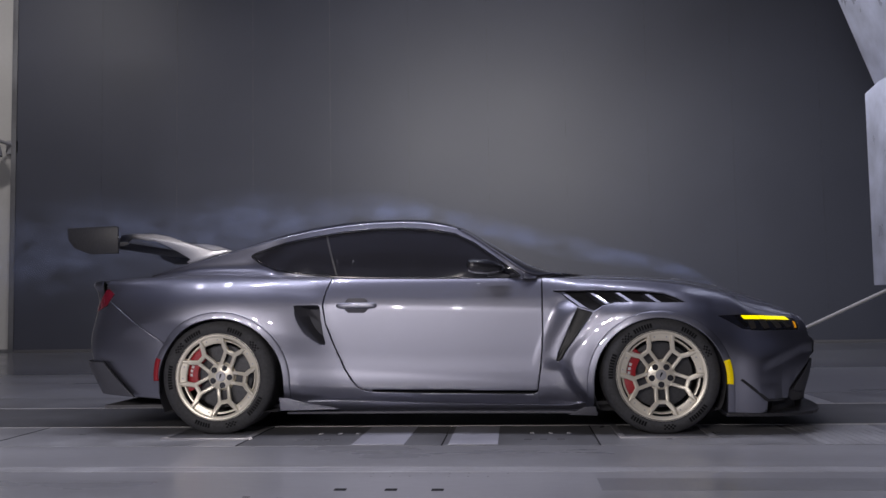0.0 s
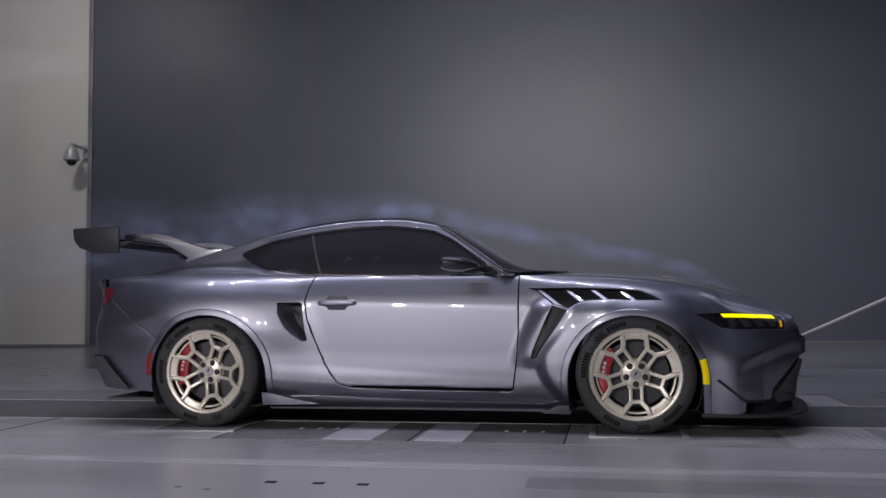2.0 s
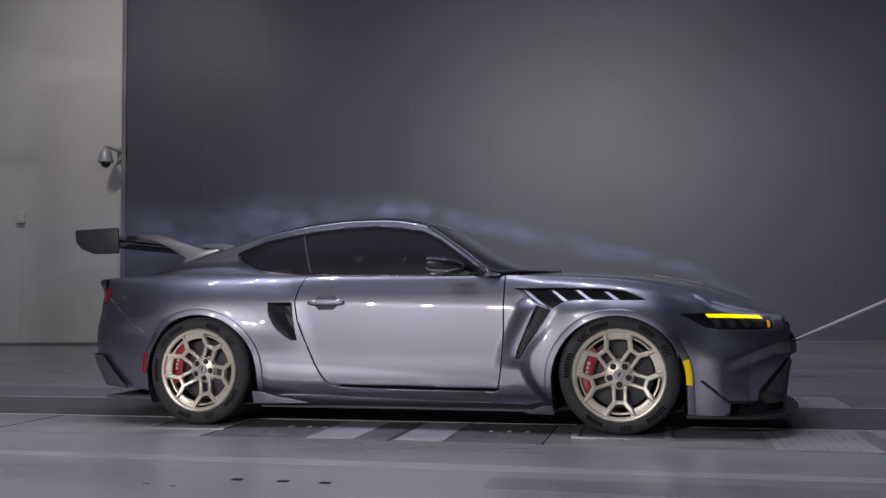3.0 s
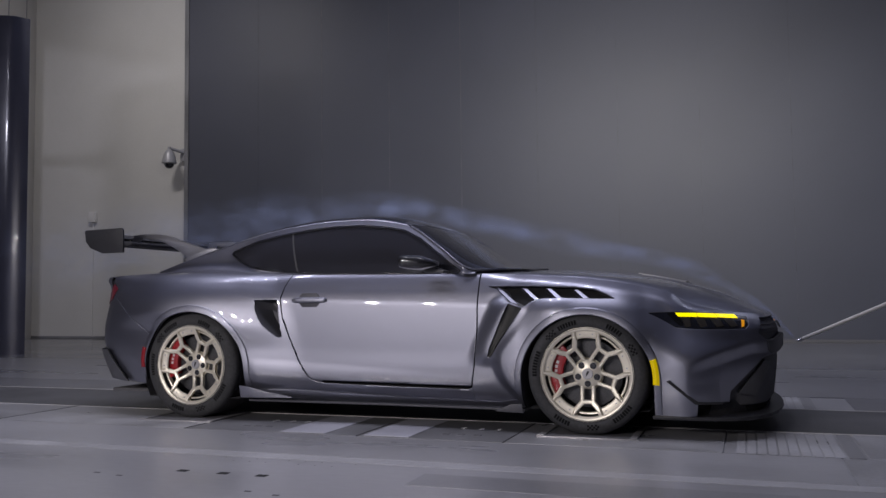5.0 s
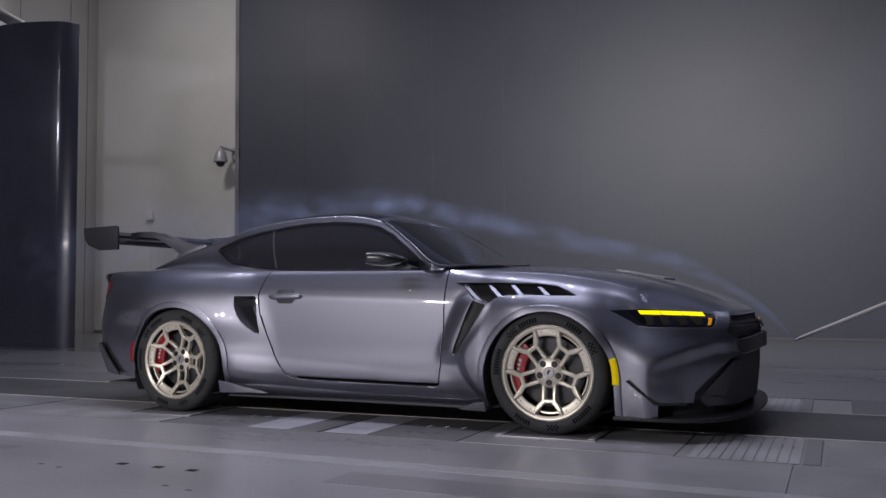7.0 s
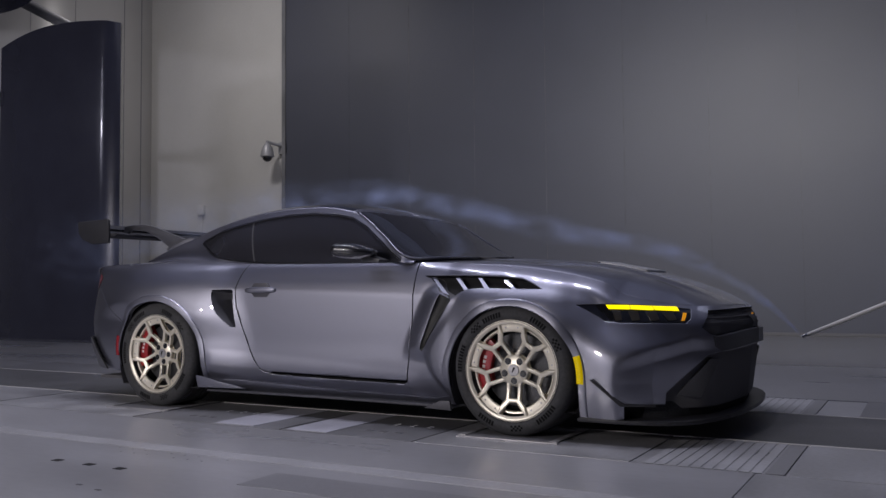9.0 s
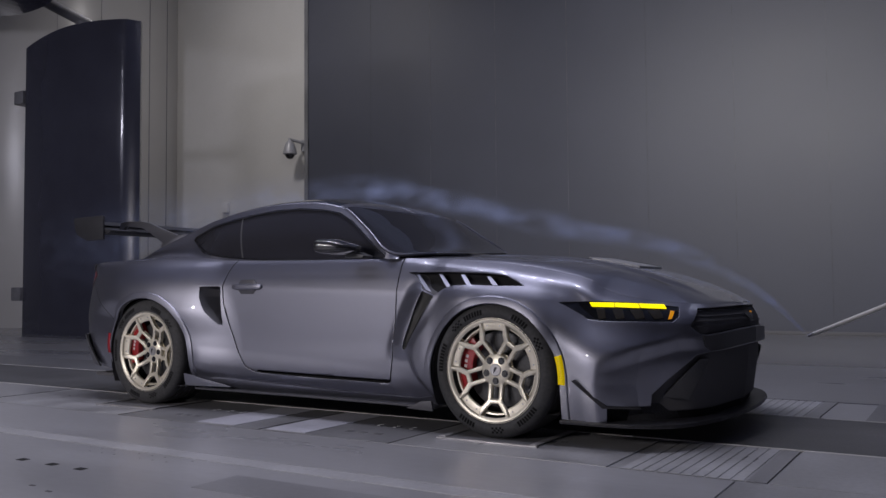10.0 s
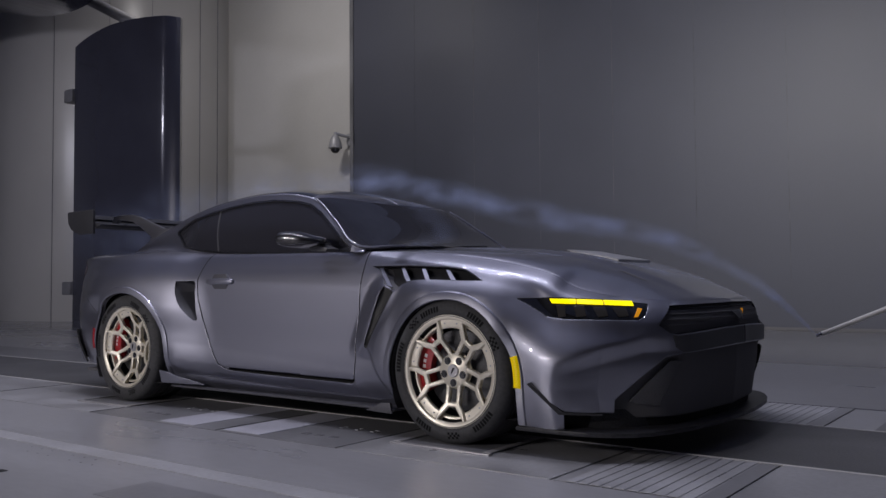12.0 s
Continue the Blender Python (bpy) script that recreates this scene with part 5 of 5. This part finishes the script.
part("bracket", join_bm([rod_bm((0.0, 0.0, 0.22), (0.16, 0.30, 0.16), 0.035), box_bm(0.06, 0.33, 0.30, 0.395, -0.03, 0.25, 0.02)]), CAMERA_GREY, cam_dome)
jb = thing("junction_box", "grey junction box on the light wall", "electrical box", at=pose(-12.53, 16.35, 2.8))
part("box", box_bm(-0.10, 0.10, -0.09, 0.0, -0.12, 0.12, 0.015), PALE_BOX, jb)
part("conduit", rod_bm((0.0, -0.02, -0.12), (0.0, -0.02, -2.75), 0.012, seg=10), PALE_BOX, jb)
cd = thing("wall_conduit", "thin vertical conduit on the light wall", "conduit", at=pose(-14.45, 16.3, 0))
part("tube", rod_bm((0, 0, 0), (0, 0, 8.9), 0.035, seg=10), GREY_BOX, cd)
part("clip", box_bm(-0.02, 0.14, -0.05, 0.04, 4.2, 4.26, 0.01), GREY_BOX, cd)

# smoke wand and its plume
TIP = Vector((2.06, 7.10, 0.455))
wand = thing("smoke_wand", "thin pale smoke wand pointing at the nose of the car", "wand")
part("tube", rod_bm(TIP + Vector((0.03, 0.0, 0.014)), (4.98, 7.3, 1.74), 0.0135, 0.016, 14), PALE_BOX, wand)
part("tip", rod_bm(TIP, TIP + Vector((0.03, 0.0, 0.014)), 0.010, 0.0135, 12), CHROME, wand)
part("stand", box_bm(4.94, 5.02, 7.26, 7.34, 0, 1.76, 0.01), PLATE_DARK, wand)
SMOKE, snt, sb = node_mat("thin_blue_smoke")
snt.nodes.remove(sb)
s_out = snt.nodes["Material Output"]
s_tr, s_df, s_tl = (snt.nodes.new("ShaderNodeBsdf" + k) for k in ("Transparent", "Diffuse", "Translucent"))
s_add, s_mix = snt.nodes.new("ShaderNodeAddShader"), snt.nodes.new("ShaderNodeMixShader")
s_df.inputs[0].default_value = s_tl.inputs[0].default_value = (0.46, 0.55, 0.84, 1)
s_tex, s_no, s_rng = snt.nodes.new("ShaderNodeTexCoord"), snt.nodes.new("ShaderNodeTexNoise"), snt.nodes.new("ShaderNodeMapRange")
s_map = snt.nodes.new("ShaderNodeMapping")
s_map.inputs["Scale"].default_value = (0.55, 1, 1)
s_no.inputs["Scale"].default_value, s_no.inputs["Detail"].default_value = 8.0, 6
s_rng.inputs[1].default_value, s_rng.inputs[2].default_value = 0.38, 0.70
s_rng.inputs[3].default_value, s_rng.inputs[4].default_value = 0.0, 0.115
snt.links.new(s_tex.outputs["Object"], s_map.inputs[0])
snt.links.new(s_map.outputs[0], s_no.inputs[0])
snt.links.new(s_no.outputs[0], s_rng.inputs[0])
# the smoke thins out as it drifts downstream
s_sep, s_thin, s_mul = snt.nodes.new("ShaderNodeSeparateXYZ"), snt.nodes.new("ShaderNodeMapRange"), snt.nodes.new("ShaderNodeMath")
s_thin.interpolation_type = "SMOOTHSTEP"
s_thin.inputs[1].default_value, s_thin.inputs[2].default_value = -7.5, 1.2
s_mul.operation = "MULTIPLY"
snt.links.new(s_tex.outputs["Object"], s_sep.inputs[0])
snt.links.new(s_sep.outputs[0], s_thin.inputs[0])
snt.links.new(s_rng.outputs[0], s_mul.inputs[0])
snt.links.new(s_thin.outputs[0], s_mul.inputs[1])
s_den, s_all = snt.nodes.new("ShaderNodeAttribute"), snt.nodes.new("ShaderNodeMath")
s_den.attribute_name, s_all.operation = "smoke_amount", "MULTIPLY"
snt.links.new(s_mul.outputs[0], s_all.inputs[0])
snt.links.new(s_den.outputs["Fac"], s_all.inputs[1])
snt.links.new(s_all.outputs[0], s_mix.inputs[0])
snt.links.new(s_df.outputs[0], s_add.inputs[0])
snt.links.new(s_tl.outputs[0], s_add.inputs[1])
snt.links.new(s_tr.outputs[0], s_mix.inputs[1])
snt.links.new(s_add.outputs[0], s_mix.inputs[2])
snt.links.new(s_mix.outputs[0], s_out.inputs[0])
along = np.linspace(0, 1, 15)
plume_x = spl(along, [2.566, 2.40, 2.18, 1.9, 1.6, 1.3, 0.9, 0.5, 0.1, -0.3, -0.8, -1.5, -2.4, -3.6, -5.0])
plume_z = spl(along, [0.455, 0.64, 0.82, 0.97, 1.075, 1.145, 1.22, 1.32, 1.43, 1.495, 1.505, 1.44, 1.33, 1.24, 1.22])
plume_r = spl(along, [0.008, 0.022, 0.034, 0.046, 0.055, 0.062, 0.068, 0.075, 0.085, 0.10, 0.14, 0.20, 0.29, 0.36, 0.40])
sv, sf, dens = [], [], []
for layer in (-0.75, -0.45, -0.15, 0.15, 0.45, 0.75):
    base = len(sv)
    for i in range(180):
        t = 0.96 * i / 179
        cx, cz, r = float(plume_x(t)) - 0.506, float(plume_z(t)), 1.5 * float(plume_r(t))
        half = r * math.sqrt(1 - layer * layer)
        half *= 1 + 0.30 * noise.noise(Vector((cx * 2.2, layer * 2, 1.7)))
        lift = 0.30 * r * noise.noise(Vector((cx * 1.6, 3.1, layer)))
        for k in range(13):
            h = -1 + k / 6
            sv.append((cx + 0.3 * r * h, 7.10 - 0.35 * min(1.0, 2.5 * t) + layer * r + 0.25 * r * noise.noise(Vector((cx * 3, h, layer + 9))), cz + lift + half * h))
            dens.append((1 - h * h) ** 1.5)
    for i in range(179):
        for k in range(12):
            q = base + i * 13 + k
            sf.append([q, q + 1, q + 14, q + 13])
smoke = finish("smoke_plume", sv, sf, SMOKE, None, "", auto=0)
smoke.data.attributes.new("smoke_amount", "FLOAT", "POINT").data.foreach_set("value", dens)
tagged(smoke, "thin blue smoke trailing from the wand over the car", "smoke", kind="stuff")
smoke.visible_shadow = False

# nozzle at the upstream end
noz = thing("tunnel_nozzle", "pale blue-grey sheet metal nozzle lip", "nozzle")
part("side_panel", prism_bm([(11.3, 0.95), (11.3, 3.4), (10.9, 3.45), (9.9, 3.45), (9.9, 0.95)], "x", 4.5, 4.6, bevel=0.01), NOZZLE, noz)
part("post", box_bm(4.61, 4.73, 10.7, 10.82, 0, 3.4, 0.01), NOZZLE, noz)
part("foot", box_bm(4.55, 4.8, 10.6, 10.92, 0, 0.02, 0.004), NOZZLE, noz)
part("roof_panel", prism_bm([(4.68, 3.5), (3.28, 7.4), (3.48, 7.5), (4.93, 3.55)], "y", 7.5, 11.4, bevel=0.01), NOZZLE, noz)

# ---- ceiling luminaires, floods, and housings for the added fill lamps ----
for ly in LAMP_ROWS:
    for lx in LAMP_X:
        t = thing("ceiling_light", "short white luminaire hung from the dark ceiling", "ceiling light", "ceiling lights", pose(lx, ly, LAMP_Z))
        part("housing", box_bm(-0.26, 0.26, -0.09, 0.09, 0.012, 0.09, 0.01), GREY_BOX, t)
        part("hanger", rod_bm((0, 0, 0.09), (0, 0, TOP - LAMP_Z), 0.012, seg=8), GREY_BOX, t)
t = thing("ceiling_light", "housing of the unseen lamp added for the light wall", "ceiling light", at=pose(*END_FILL))
part("housing", box_bm(-0.8, 0.8, -0.16, 0.02, 0.16, 0.3, 0.02), GREY_BOX, t)
part("hanger", rod_bm((0, -0.07, 0.3), (0, -0.07, TOP - END_FILL[2]), 0.014, seg=8), GREY_BOX, t)
t = thing("ceiling_light", "housing of the unseen spot added for the nozzle", "ceiling light", at=pose(*EAST_FILL))
part("housing", box_bm(-0.45, -0.05, -0.40, -0.05, 0.10, 0.34, 0.02), GREY_BOX, t)
part("hanger", rod_bm((-0.25, -0.2, 0.3), (-0.25, -0.2, TOP - EAST_FILL[2]), 0.014, seg=8), GREY_BOX, t)
t = thing("ceiling_light", "housing of the unseen lamp added for the collector end", "ceiling light", at=pose(*WEST_FILL))
part("housing", box_bm(-0.8, 0.8, -0.4, 0.3, 0.2, 0.34, 0.02), GREY_BOX, t)
part("hanger", rod_bm((0, 0, 0.34), (0, 0, TOP - WEST_FILL[2]), 0.014, seg=8), GREY_BOX, t)
for lx, ly, lz in FLOODS:
    t = thing("flood_lamp", "white flood lamp on a hanging bracket", "flood lamp", "flood lamps", pose(lx, ly, lz))
    part("housing", box_bm(-0.09, 0.09, -0.16, -0.03, -0.08, 0.08, 0.012), GREY_BOX, t)
    part("hanger", rod_bm((0, -0.1, 0.05), (0, -0.1, TOP - lz), 0.012, seg=8), GREY_BOX, t)
for lx, ly, lz in WALL_FILLS:
    t = thing("flood_lamp", "unseen flood lamp added for the light pool on the dark wall", "flood lamp", "wall flood lamps", pose(lx, ly, lz))
    part("housing", box_bm(-0.32, 0.32, -0.34, -0.06, 0.06, 0.3, 0.02), GREY_BOX, t)
    part("hanger", rod_bm((0, -0.2, 0.28), (0, -0.2, TOP - lz), 0.014, seg=8), GREY_BOX, t)
